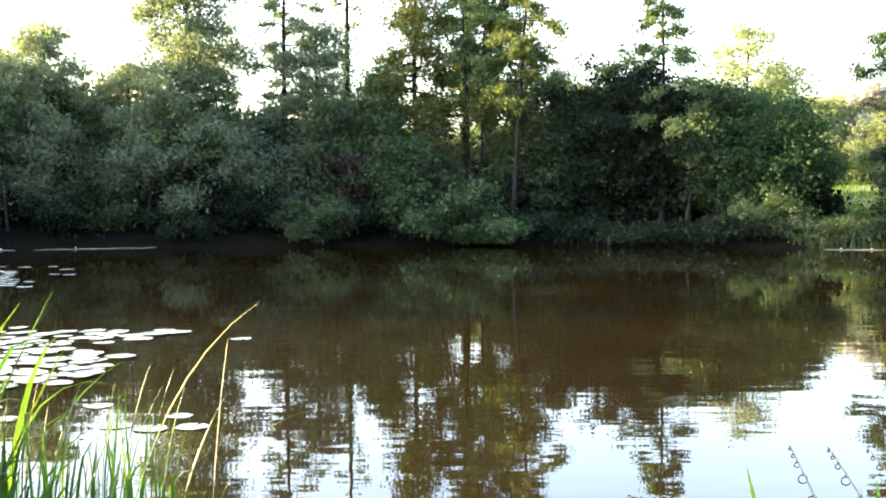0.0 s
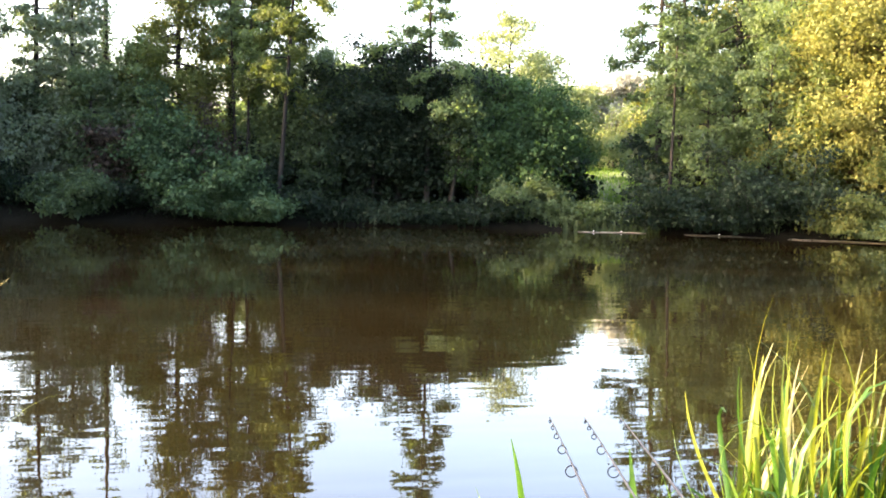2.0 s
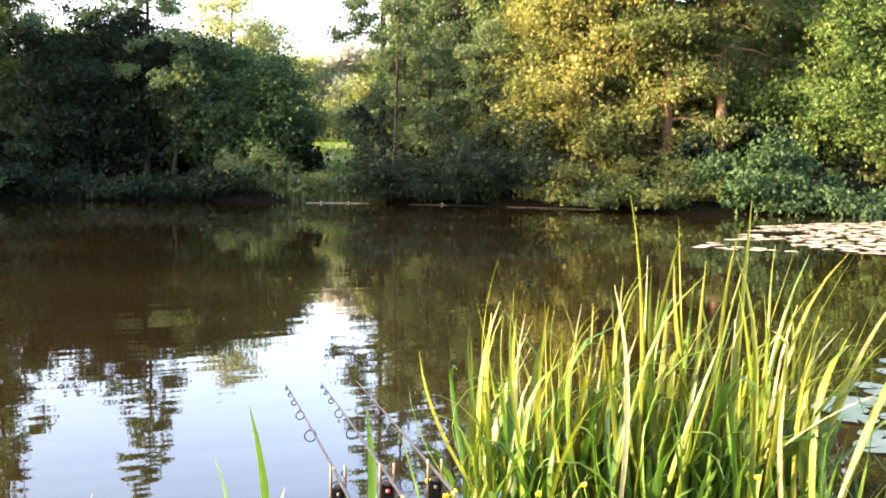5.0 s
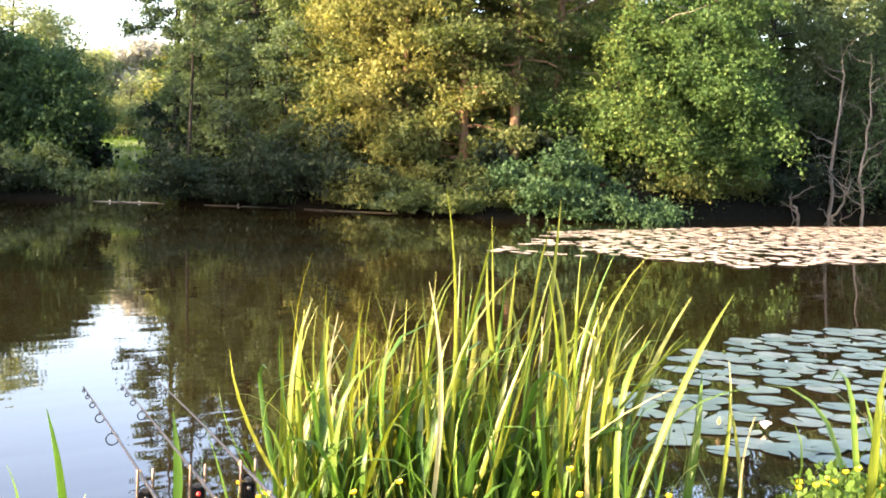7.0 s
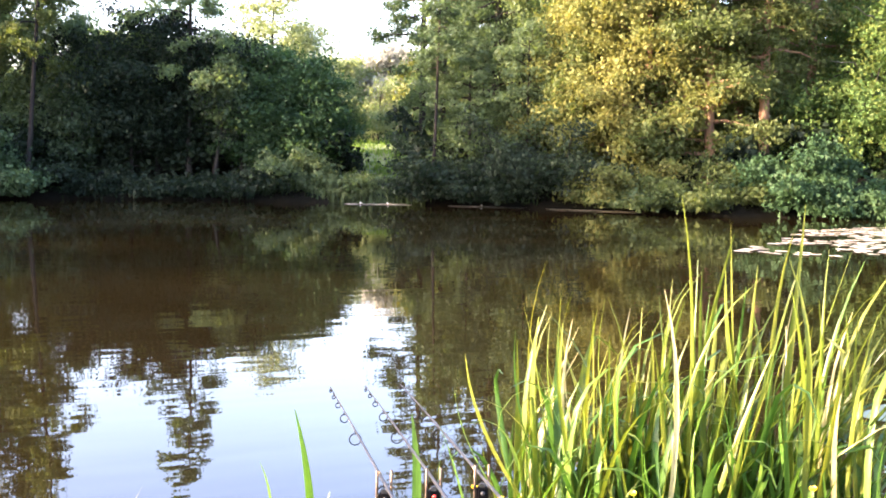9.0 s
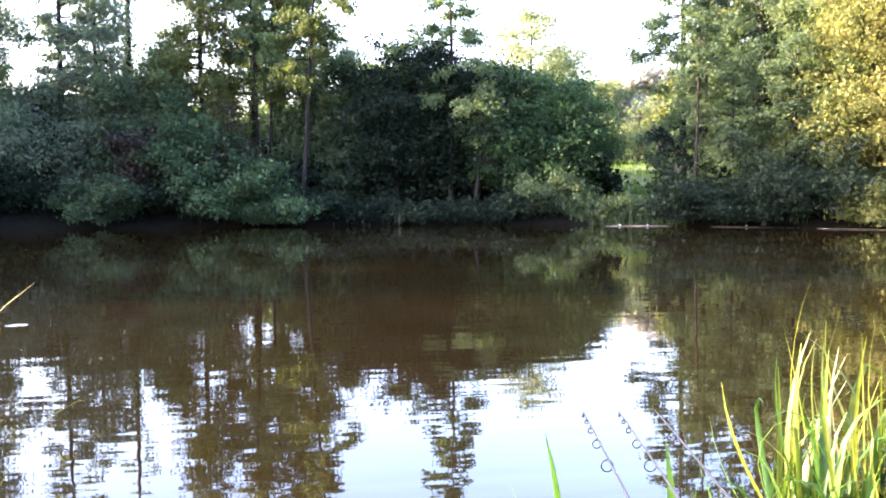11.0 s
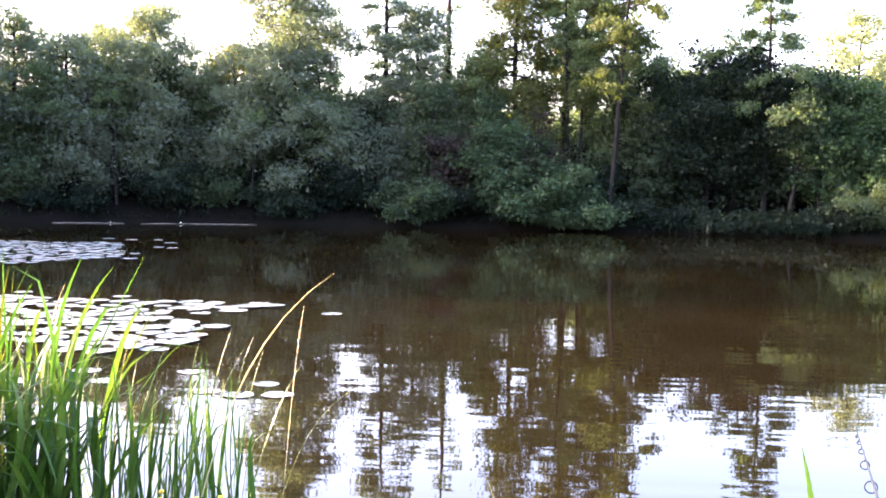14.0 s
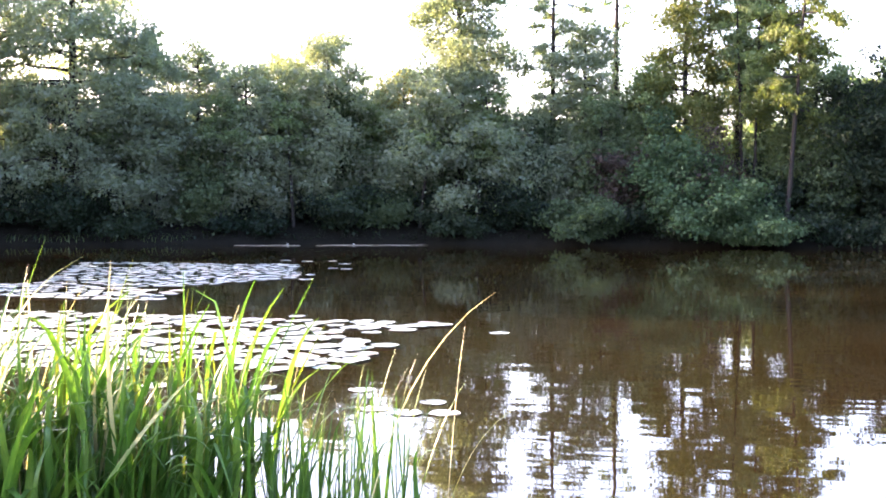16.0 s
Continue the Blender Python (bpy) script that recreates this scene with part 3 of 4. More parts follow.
tree("hawthorn_tree", "dark domed hawthorn tree over the water", -7.2, 40, 5.3, 2.3, "round", seed=22, leaf=LEAF_SHADE, base=0.3, total=22000)
tree("hawthorn_tree", "dark domed hawthorn tree over the water", -9.7, 40, 6.0, 2.3, "round", seed=23, leaf=LEAF_SHADE, base=0.27, total=22000)
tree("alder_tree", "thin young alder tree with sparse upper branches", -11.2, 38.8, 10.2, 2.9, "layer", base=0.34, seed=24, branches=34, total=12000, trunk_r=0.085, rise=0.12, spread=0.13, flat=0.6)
tree("hawthorn_tree", "dark domed hawthorn tree over the water", -12.5, 39.6, 5.4, 2.1, "round", seed=25, leaf=LEAF_SHADE, base=0.3, total=19000)
tree("willow_tree", "bushy green willow tree on the bank", -14.8, 39.6, 5.2, 1.9, "round", seed=26, leaf=LEAF_FRESH, base=0.16, total=20000)
tree("willow_tree", "bushy green willow tree on the bank", -16.9, 39.2, 4.7, 1.7, "round", seed=27, leaf=LEAF_FRESH, base=0.16, total=17000)
tree("willow_tree", "bushy green willow tree on the bank", -18.0, 41.5, 4.3, 1.2, "round", seed=57, leaf=LEAF_ALDER, base=0.05, total=9000)
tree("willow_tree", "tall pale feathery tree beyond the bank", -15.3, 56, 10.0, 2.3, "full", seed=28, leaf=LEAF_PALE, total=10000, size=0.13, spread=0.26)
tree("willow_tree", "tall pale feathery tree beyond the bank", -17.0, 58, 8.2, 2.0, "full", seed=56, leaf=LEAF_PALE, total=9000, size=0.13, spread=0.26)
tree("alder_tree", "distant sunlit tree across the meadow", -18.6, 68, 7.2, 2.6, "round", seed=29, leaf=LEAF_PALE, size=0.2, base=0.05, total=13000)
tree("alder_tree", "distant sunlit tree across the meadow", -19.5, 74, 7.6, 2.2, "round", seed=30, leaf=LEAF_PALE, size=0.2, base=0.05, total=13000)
tree("alder_tree", "distant tree with the full sun put into its cream leaf colour", -21.3, 70, 8.2, 1.9, "round", seed=31, leaf=LEAF_FULL_SUN, size=0.24, base=0.1, total=9000)
tree("alder_tree", "tall alder tree with a bare lower stem", -23.0, 42, 12.6, 2.2, "open", base=0.12, seed=32, leaf=LEAF_DARK, total=10000, trunk_r=0.13, branches=40, rise=0.12, spread=0.16, flat=0.5)
tree("alder_tree", "tall alder tree with a bare lower stem", -24.1, 42.4, 12.6, 2.0, "open", base=0.12, seed=33, leaf=LEAF_DARK, total=8500, trunk_r=0.11, branches=38, rise=0.12, spread=0.16, flat=0.5)
tree("alder_tree", "tall alder tree with a thick ivy-clad trunk", -26.7, 40.5, 12.6, 2.7, "open", base=0.1, seed=34, leaf=LEAF_DARK, total=20000, spread=0.17, flat=0.55, branches=52, ivy=0.9, trunk_r=0.19, rise=0.15, ivy_leaf=LEAF_SHADE)
tree("alder_tree", ALDER, -29.2, 40.5, 10.6, 2.2, seed=35, leaf=LEAF_ALDER, total=22000)
for n, (az, d, h) in enumerate(((-25.2, 50, 9.5), (-28.0, 49, 11.0))):
    tree("alder_tree", "yellow-green alder tree catching the sun", az, d, h, 2.6, "full", base=0.15, seed=60 + n, leaf=LEAF_SUNLIT, total=15000, size=0.14)
GOLD = "broad alder tree lit golden by the evening sun"
tree("alder_tree", GOLD, -32.2, 37, 8.6, 2.3, seed=36, leaf=LEAF_SUNLIT, bark=BARK_LIT, branches=60, base=0.06, total=40000, size=0.105)
tree("alder_tree", GOLD, -34.6, 35.6, 11.0, 2.7, seed=37, leaf=LEAF_SUNLIT, bark=BARK_LIT, branches=70, base=0.05, total=52000, size=0.105)
tree("alder_tree", GOLD, -37.6, 35, 11.6, 2.5, seed=38, leaf=LEAF_OLIVE, bark=BARK_LIT, branches=66, base=0.05, total=42000, size=0.105, trunk_r=0.17)
tree("alder_tree", "alder tree with a reddish sunlit trunk", -40.2, 35, 12.6, 1.9, "open", seed=39, leaf=LEAF_OLIVE, bark=BARK_LIT, trunk_r=0.17, base=0.3, total=10000, spread=0.19, flat=0.65)
tree("alder_tree", "alder tree with a reddish sunlit trunk", -39.0, 36.2, 12.6, 1.7, "open", seed=55, leaf=LEAF_OLIVE, bark=BARK_LIT, trunk_r=0.13, base=0.35, total=7000, spread=0.19, flat=0.65)
tree("alder_tree", "alder tree with a reddish sunlit trunk", -42.4, 37, 13.5, 2.3, "open", seed=40, leaf=LEAF_OLIVE, bark=BARK_LIT, trunk_r=0.17, total=12000, base=0.35, spread=0.19, flat=0.65)
ASH = "spreading ash tree with drooping bright green foliage"
tree("ash_tree", ASH, -45.8, 37.0, 7.0, 2.9, "round", seed=41, leaf=LEAF_ASH, branches=66, base=0.2, total=46000, sag=0.45, spread=0.2, flat=0.8, dead=3)
tree("ash_tree", ASH, -49.6, 38.5, 8.0, 3.0, "round", seed=42, leaf=LEAF_ASH, branches=66, base=0.26, total=46000, sag=0.45, spread=0.2, flat=0.8, dead=3)
tree("ash_tree", "young ash tree with a leafy pointed top", -49.0, 43, 10.5, 2.0, "cone", seed=48, leaf=LEAF_ASH, base=0.2, total=16000)
tree("alder_tree", ALDER, -46.2, 44, 16.0, 3.2, seed=43, branches=60, total=26000, leaf=LEAF_OLIVE, size=0.14)
tree("alder_tree", ALDER, -52.8, 44, 16.5, 3.0, seed=44, leaf=LEAF_DARK, branches=60, total=26000, size=0.14)
tree("alder_tree", ALDER, -56.0, 50, 16.5, 3.2, seed=45, leaf=LEAF_DARK, branches=60, total=24000, size=0.14)
tree("alder_tree", ALDER, -60.0, 50, 16.5, 3.4, seed=46, total=9000, size=0.2)
tree("alder_tree", ALDER, -64.0, 49, 16.5, 3.4, seed=47, total=9000, size=0.2)
tree("willow_tree", "wispy grey-green willow with hanging twigs", -57.6, 46, 7.4, 2.2, "full", seed=49, leaf=LEAF_WILLOW, total=9000, base=0.15, sag=0.7)

# slim young trees between the larger ones
rng_y = random.Random(17)
for n, az in enumerate(np.arange(38.5, 3.0, -1.75)):
    tree("alder_tree", "slim young alder tree crowded among taller ones", az + rng_y.uniform(-0.5, 0.5), far_d(az) + rng_y.uniform(1.4, 2.8), rng_y.uniform(3.6, 6.2), rng_y.uniform(0.8, 1.25), ("cone", "full", "full")[n % 3], base=0.1,
         seed=700 + n, total=6200, branches=40, trunk_r=0.07, leaf=(LEAF_ALDER, LEAF_DARK, LEAF_HAZE, LEAF_DARK)[n % 4], rise=0.7, spread=0.16)
for n, (az, h, r, kind) in enumerate(((-5.6, 4.4, 1.0, LEAF_DARK), (-8.4, 4.2, 1.0, LEAF_SHADE), (-13.8, 4.6, 1.0, LEAF_FRESH), (-16.0, 4.2, 1.0, LEAF_FRESH), (-25.4, 5.2, 1.1, LEAF_DARK), (-28.4, 5.6, 1.2, LEAF_DARK), (-30.6, 5.4, 1.1, LEAF_OLIVE))):
    tree("alder_tree", "slim young alder tree crowded among taller ones", az, far_d(az) + 2.0, h, r, "full", base=0.15, seed=740 + n, total=6000, branches=40, trunk_r=0.06, leaf=kind, rise=0.6, spread=0.16)

for n, (az, h, lean, grey) in enumerate(((10.5, 5.6, -0.9, 0), (12.1, 5.0, 0.2, 0), (15.1, 5.2, 0.5, 0), (21.6, 5.4, -0.3, 0), (25.4, 5.2, 0.4, 0), (30.2, 5.0, 0.3, 0), (-1.9, 8.6, 0.2, 1), (-1.45, 8.8, -0.2, 1), (-12.3, 4.6, 0.7, 0), (-23.6, 7.0, 0.2, 0))):
    tree("alder_tree", "thin alder stem bare below and leafy above", az, far_d(az) + (2.4 if grey else 1.1), h, 1.1, "open", base=0.58, seed=770 + n, total=2600, branches=18, trunk_r=0.06, leaf=LEAF_DARK if az < -5 else LEAF_ALDER, lean=(lean, 0.2), spread=0.16, flat=0.6)

# second row, behind the first
rng_back = random.Random(5)
for n, az in enumerate(np.arange(46, -68, -3.6)):
    if -24 < az < -9.5 or 7.5 < az < 11.5:
        continue
    right = az < -24
    tree("alder_tree", "alder tree in the wood behind the bank", az + rng_back.uniform(-0.8, 0.8), far_d(az) + rng_back.uniform(8, 13), rng_back.uniform(8.5, 10.5) * (1.4 if az < -41 else 1) if right else rng_back.uniform(3.6, 6.0),
         rng_back.uniform(2.4, 3.0), "full", seed=100 + n, branches=30, total=7000 if abs(az + 8) < 52 else 4000, size=0.22, base=0.03, spread=0.25, flat=0.7, leaf=LEAF_HAZE if az > 14 else LEAF_DARK if n % 3 else LEAF_ALDER, group="trees behind the bank")


def far_wood(label, az0, az1, d0, d1, h, n, seed, leaf=LEAF_DARK):
    rng = np.random.default_rng(seed)
    az, d = rng.uniform(az0, az1, n), rng.uniform(d0, d1, n)
    top = h * (0.75 + 0.3 * np.sin(az * 0.9) * np.sin(az * 0.37 + 1))
    c = np.stack([-np.sin(np.radians(az)) * d, np.cos(np.radians(az)) * d, 1.2 + top * rng.random(n) ** 0.8], 1)
    v, q = leaves(rng, c, np.full(n, 1.3), 40, 0.42, 0.36, 0.8, corners=3)
    tagged(new("far_wood", mesh_of("far_wood", v, q, leaf)), label, "woods", kind="stuff")


far_wood("dense dark undergrowth deep in the wood", -9.5, 62, 57, 64, 3.0, 800, 91)
far_wood("dense dark undergrowth deep in the wood", -80, -24.5, 58, 66, 8.0, 900, 92)
far_wood("sunlit trees and hedge across the meadow", -26, -13, 92, 98, 4.6, 420, 93, LEAF_ASH)

# bushes at the water's edge
rng_b = random.Random(9)
BUSH = "dark leafy bush overhanging the water"
for n, az in enumerate(np.arange(43, -63, -2.15)):
    kind = LEAF_DARK if n % 4 == 0 else LEAF_SHADE
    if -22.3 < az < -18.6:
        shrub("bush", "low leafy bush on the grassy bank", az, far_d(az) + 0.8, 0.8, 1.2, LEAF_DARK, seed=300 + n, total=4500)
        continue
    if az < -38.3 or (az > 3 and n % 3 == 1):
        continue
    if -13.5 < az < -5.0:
        shrub("bush", BUSH, az, far_d(az) + 0.6, 0.75, 1.3, LEAF_SHADE, seed=300 + n, total=4500, over=0.4, low=0.08)
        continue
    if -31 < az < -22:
        kind = LEAF_SHADE
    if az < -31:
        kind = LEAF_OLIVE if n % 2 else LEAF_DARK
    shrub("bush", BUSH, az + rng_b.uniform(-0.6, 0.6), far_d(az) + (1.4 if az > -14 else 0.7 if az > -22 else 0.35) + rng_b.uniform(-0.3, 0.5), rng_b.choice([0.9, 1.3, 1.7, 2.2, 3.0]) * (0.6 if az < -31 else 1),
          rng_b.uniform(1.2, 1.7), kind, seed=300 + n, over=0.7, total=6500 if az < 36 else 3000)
# Second bush row, added as a dark backing; its colour carries the shade.
for n, az in enumerate(np.arange(45, -62, -2.3)):
    if -23.5 < az < -18:
        continue
    shrub("bush", "dark bush in the shade under the trees", az + rng_b.uniform(-0.7, 0.7), far_d(az) + rng_b.uniform(3.0, 4.2), rng_b.uniform(1.9, 2.8), 1.8, LEAF_SHADE, seed=500 + n, over=0.0, total=2800, stems=5, size=0.18, low=0.5)
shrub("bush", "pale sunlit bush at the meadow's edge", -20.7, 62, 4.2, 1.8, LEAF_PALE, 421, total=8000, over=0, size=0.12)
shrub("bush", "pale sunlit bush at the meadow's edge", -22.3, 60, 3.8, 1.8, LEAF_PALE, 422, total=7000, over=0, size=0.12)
shrub("willow_bush", "pale grey-green willow bush leaning over the water", 1.9, 38.4, 4.7, 1.2, LEAF_WILLOW, 401, over=0.5, total=17000, stems=13)
shrub("willow_bush", "pale grey-green willow bush leaning over the water", -0.6, 37.6, 2.7, 1.5, LEAF_WILLOW, 405, over=0.9, total=15000, stems=13)
shrub("willow_bush", "green willow bush with level sprays over the water", -2.0, 37.2, 1.6, 1.2, LEAF_WILLOW, 406, over=0.9, total=9000)
shrub("bush", "grey-green bush bending down to the water", 6.2, 38.6, 1.9, 1.3, LEAF_DARK, 407, over=0.9, total=8000)
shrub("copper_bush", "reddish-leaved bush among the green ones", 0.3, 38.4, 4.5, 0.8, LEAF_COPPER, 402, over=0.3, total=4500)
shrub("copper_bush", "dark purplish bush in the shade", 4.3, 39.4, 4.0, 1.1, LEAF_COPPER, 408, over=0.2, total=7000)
shrub("willow_bush", "low green willow bush trailing into the water", -42.2, 33.2, 2.3, 1.4, LEAF_TEAL, 403, over=0.8, total=17000, stems=13, low=0.03, trail=0.9)
shrub("willow_bush", "low green willow bush trailing into the water", -44.8, 33.4, 1.2, 1.3, LEAF_TEAL, 404, over=0.8, total=10000, stems=11, low=0.03, trail=0.9)
shrub("willow_bush", "low green willow bush trailing into the water", -46.9, 34.0, 0.7, 1.1, LEAF_TEAL, 409, over=0.8, total=6000, low=0.03, trail=0.9)
for az, d, h, r, n in ((-49.4, 38.6, 1.2, 1.5, 410), (-51.0, 40.0, 1.4, 1.6, 411), (-47.9, 37.2, 1.2, 1.4, 412), (-53.4, 42.0, 2.2, 1.7, 414), (-56.2, 45.4, 2.0, 1.7, 415), (-59.0, 46.4, 2.2, 1.7, 416), (-39.4, 33.2, 1.1, 1.2, 417)):
    shrub("bush", BUSH, az, d, h, r, LEAF_SHADE if d > 40 else LEAF_OLIVE, n, over=0.3)


def dead_tree(az, d, h, seed, thick=0.05, limbs=14, spread=1.0):
    rng = np.random.default_rng(seed)
    x, y = polar(az, d)
    root = tagged(new("dead_tree"), "bare pale dead tree with crooked branches", "tree", "dead trees")
    root.location = (x, y, -0.2)
    tt = np.linspace(0, 1, 12)
    ax = np.stack([np.cumsum(rng.normal(0, 0.11, 12)), np.cumsum(rng.normal(0, 0.11, 12)), tt * h], 1)
    v, q = tube(ax, thick * (1 - tt) ** 0.8 + 0.01, 7)
    part("trunk", mesh_of("trunk", v, q, BARK_GREY), root)
    for i in range(limbs):
        u = rng.uniform(0.04, 0.95)
        st = np.array([np.interp(u, tt, ax[:, k]) for k in range(3)])
        a, ln = rng.uniform(0, 6.28), rng.uniform(0.5, 1.7) * spread
        s = np.linspace(0, 1, 8)
        pts = st + s[:, None] * np.array([math.cos(a), math.sin(a), rng.uniform(0.1, 1.1)]) * ln
        pts[1:] += np.cumsum(rng.normal(0, 0.075, (7, 3)), axis=0)
        pieces = [tube(pts, thick * 0.36 * (1 - s) + 0.005, 5)]
        for f in (3, 4, 5, 6):
            e = pts[f] + rng.normal(0, 0.3, 3) * ln + [0, 0, 0.12]
            pieces.append(tube(np.array([pts[f], (pts[f] + e) / 2 + rng.normal(0, 0.05, 3), e]), [0.008, 0.006, 0.003], 4))
        v, q = join(pieces)
        part("branch", mesh_of("branch", v, q, BARK_GREY), root)


dead_tree(-55.8, 43.6, 6.8, 1, 0.07, 10)
dead_tree(-57.4, 43.6, 6.4, 2, 0.05, 10)
dead_tree(-54.3, 41.6, 1.4, 3, 0.06, 5, 1.1)
dead_tree(-56.4, 43.2, 1.8, 5, 0.05, 5, 1.0)


# ---- sedge and grass along the banks ----
def blades(rng, roots, hgt, wid, lean):
    """Curved grass blades of three joints, one from each root."""
    n = len(roots)
    a = rng.uniform(0, 2 * np.pi, n)
    out = np.stack([np.cos(a), np.sin(a), np.zeros(n)], 1)
    side = np.stack([-np.sin(a), np.cos(a), np.zeros(n)], 1)
    h = (hgt * rng.uniform(0.5, 1.2, n))[:, None]
    w = (wid * rng.uniform(0.6, 1.3, n))[:, None]
    b = (lean * rng.uniform(0.1, 1.0, n))[:, None] * h
    rows = []
    for s, k in ((0, 1.0), (0.45, 0.85), (0.8, 0.5), (1.0, 0.06)):
        c = roots + out * b * s ** 2 + np.array([0, 0, 1]) * h * (s - 0.25 * s ** 2 * (b / h))
        rows += [c - side * w * k / 2, c + side * w * k / 2]
    v = np.stack(rows, 1).reshape(-1, 3)
    o = np.arange(n)[:, None] * 8
    q = np.concatenate([o + [0, 1, 3, 2], o + [2, 3, 5, 4], o + [4, 5, 7, 6]], 1).reshape(-1, 4)
    return v, q


def far_sedge():
    rng = np.random.default_rng(50)
    az = np.concatenate([rng.uniform(-23.5, -17.5, 1500), rng.uniform(-29, -27, 250), rng.uniform(27, 44, 900)])
    d = np.array([far_d(a) for a in az]) + rng.uniform(-0.25, 1.2, len(az))
    roots = np.stack([-np.sin(np.radians(az)) * d, np.cos(np.radians(az)) * d, np.zeros(len(az))], 1)
    v, q = blades(rng, roots, np.where((az > -23.5) & (az < -17.5), 0.5, 0.4), 0.035, 0.6)
    tagged(new("sedge", mesh_of("sedge", v, q, LEAF_DARK)), "fringe of sedge along the far waterline", "grass", kind="stuff")


def bank_fringe():
    """Ivy, bramble and grass that hang over the edge of the far bank, in the shade-coloured leaf tone."""
    rng = np.random.default_rng(53)
    az = rng.uniform(-62, 46, 9000)
    d = np.array([far_d(a) for a in az]) + rng.uniform(-0.1, 1.6, len(az)) ** 1.3
    x, y = -np.sin(np.radians(az)) * d, np.cos(np.radians(az)) * d
    z = np.array([bank_height(a, b) for a, b in zip(x, y)]) * 0.7
    tall = 0.3 + 0.2 * np.array([noise.noise((a * 0.9, 5.0, 1.0)) for a in az])
    v, q = blades(rng, np.stack([x, y, z], 1), tall, 0.06, 1.5)
    tagged(new("bank_fringe", mesh_of("bank_fringe", v, q, LEAF_SHADE)), "dark hanging grass and ivy on the far bank's edge", "grass", kind="stuff")


def meadow_grass():
    rng = np.random.default_rng(51)
    az, d = rng.uniform(-26, -14, 9000), rng.uniform(38.5, 62, 9000)
    x, y = -np.sin(np.radians(az)) * d, np.cos(np.radians(az)) * d
    z = np.array([bank_height(a, b) for a, b in zip(x, y)])
    v, q = blades(rng, np.stack([x, y, z], 1), 0.25, 0.05, 0.7)
    tagged(new("meadow_grass", mesh_of("meadow_grass", v, q, GRASS)), "bright sunlit meadow grass beyond the bank", "grass", kind="stuff")


def near_grass():
    rng = np.random.default_rng(52)
    th = rng.uniform(0, 1, 17000)
    shore = np.array(NEAR_BANK[3:16])
    t = th * (len(shore) - 1)
    i = np.minimum(t.astype(int), len(shore) - 2)
    p = shore[i] + (t - i)[:, None] * (shore[i + 1] - shore[i])
    into = -(p - MID) / np.linalg.norm(p - MID, axis=1)[:, None]
    p = p - into * (rng.uniform(0, 1, (len(p), 1)) ** 1.4 * 3.2 - 0.1)
    z = np.array([bank_height(a, b) for a, b in p])
    keep = ~((np.abs(p[:, 0] - 1.3) < 0.45) & (rng.random(len(p)) < 0.6))
    v, q = blades(rng, np.column_stack([p, z])[keep], np.where(p[keep, 0] < 0, 0.09, 0.16), 0.007, 0.8)
    tagged(new("bank_grass", mesh_of("bank_grass", v, q, GRASS)), "rough green grass on the near bank", "grass", kind="stuff")


far_sedge()
bank_fringe()
meadow_grass()
near_grass()


# ---- lily pads ----
def pad_shape(rng, r):
    """A round floating leaf with a notch, a wavy rim that curls up a little and a dished middle."""
    n = 20
    a = np.linspace(0.13, 2 * np.pi - 0.13, n)
    rim = r * (1 + 0.05 * np.sin(a * 3 + rng.uniform(0, 6)) + rng.normal(0, 0.012, n))
    rows = [np.zeros((1, 3))]
    for k, z in ((0.5, 0.001), (0.93, 0.0015), (1.0, 0.003)):
        wave = z * (1 + 0.7 * np.sin(a * 4 + rng.uniform(0, 6)))
        rows.append(np.stack([rim * k * np.cos(a), rim * k * np.sin(a), wave], 1))
    v = np.concatenate(rows)
    tri = np.stack([np.zeros(n - 1, int), 1 + np.arange(n - 1), 2 + np.arange(n - 1)], 1)
    q = []
    for k in range(2):
        o = 1 + k * n
        j = np.arange(n - 1)
        q.append(np.stack([o + j, o + n + j, o + n + j + 1, o + j + 1], 1))
    return v, tri, np.concatenate(q)


def inside(poly, x, y):
    c, n = False, len(poly)
    for i in range(n):
        (x1, y1), (x2, y2) = poly[i], poly[i - 1]
        if (y1 > y) != (y2 > y) and x < (x2 - x1) * (y - y1) / (y2 - y1) + x1:
            c = not c
    return c


def scatter(rng, poly, number, gap, tries=9000):
    got = []
    xs, ys = [p[0] for p in poly], [p[1] for p in poly]
    for _ in range(tries):
        x, y = rng.uniform(min(xs), max(xs)), rng.uniform(min(ys), max(ys))
        hole = noise.noise((x * 0.55, y * 0.55, 7)) < -0.32
        if inside(poly, x, y) and not hole and all((x - a) ** 2 + (y - b) ** 2 > gap ** 2 for a, b in got):
            got.append((x, y))
            if len(got) >= number:
                break
    return got


rng_p = np.random.default_rng(60)
PAD_MESHES = []
for k in range(8):
    v, tri, q = pad_shape(rng_p, 0.128 + 0.003 * k)
    PAD_MESHES.append((mesh_of("lily_pad", v, [tri, q], PAD), mesh_of("lily_pad", v, [tri, q], PAD_DULL)))


def lay_pad(x, y, s, group, label="green lily pad floating flat on the water"):
    ob = tagged(new("lily_pad", PAD_MESHES[int(rng_p.integers(8))][1 if x > 0 else 0]), label, "lily pad", group)
    ob.matrix_basis = pose(x, y, 0.003 + 0.004 * rng_p.random(), rng_p.normal(0, 0.35), rng_p.normal(0, 0.35), rng_p.uniform(0, 360)) @ Matrix.Diagonal((s, s, s, 1))
    return ob


RIGHT_PADS = [(1.02 * x, 1.02 * y) for x, y in ((4.35, 3.95), (4.6, 4.5), (5.0, 4.95), (6.1, 5.6), (7.7, 6.3), (9.6, 6.2), (10.5, 4.4), (7.5, 3.3), (5.2, 3.0), (4.8, 3.2), (4.6, 3.5))]
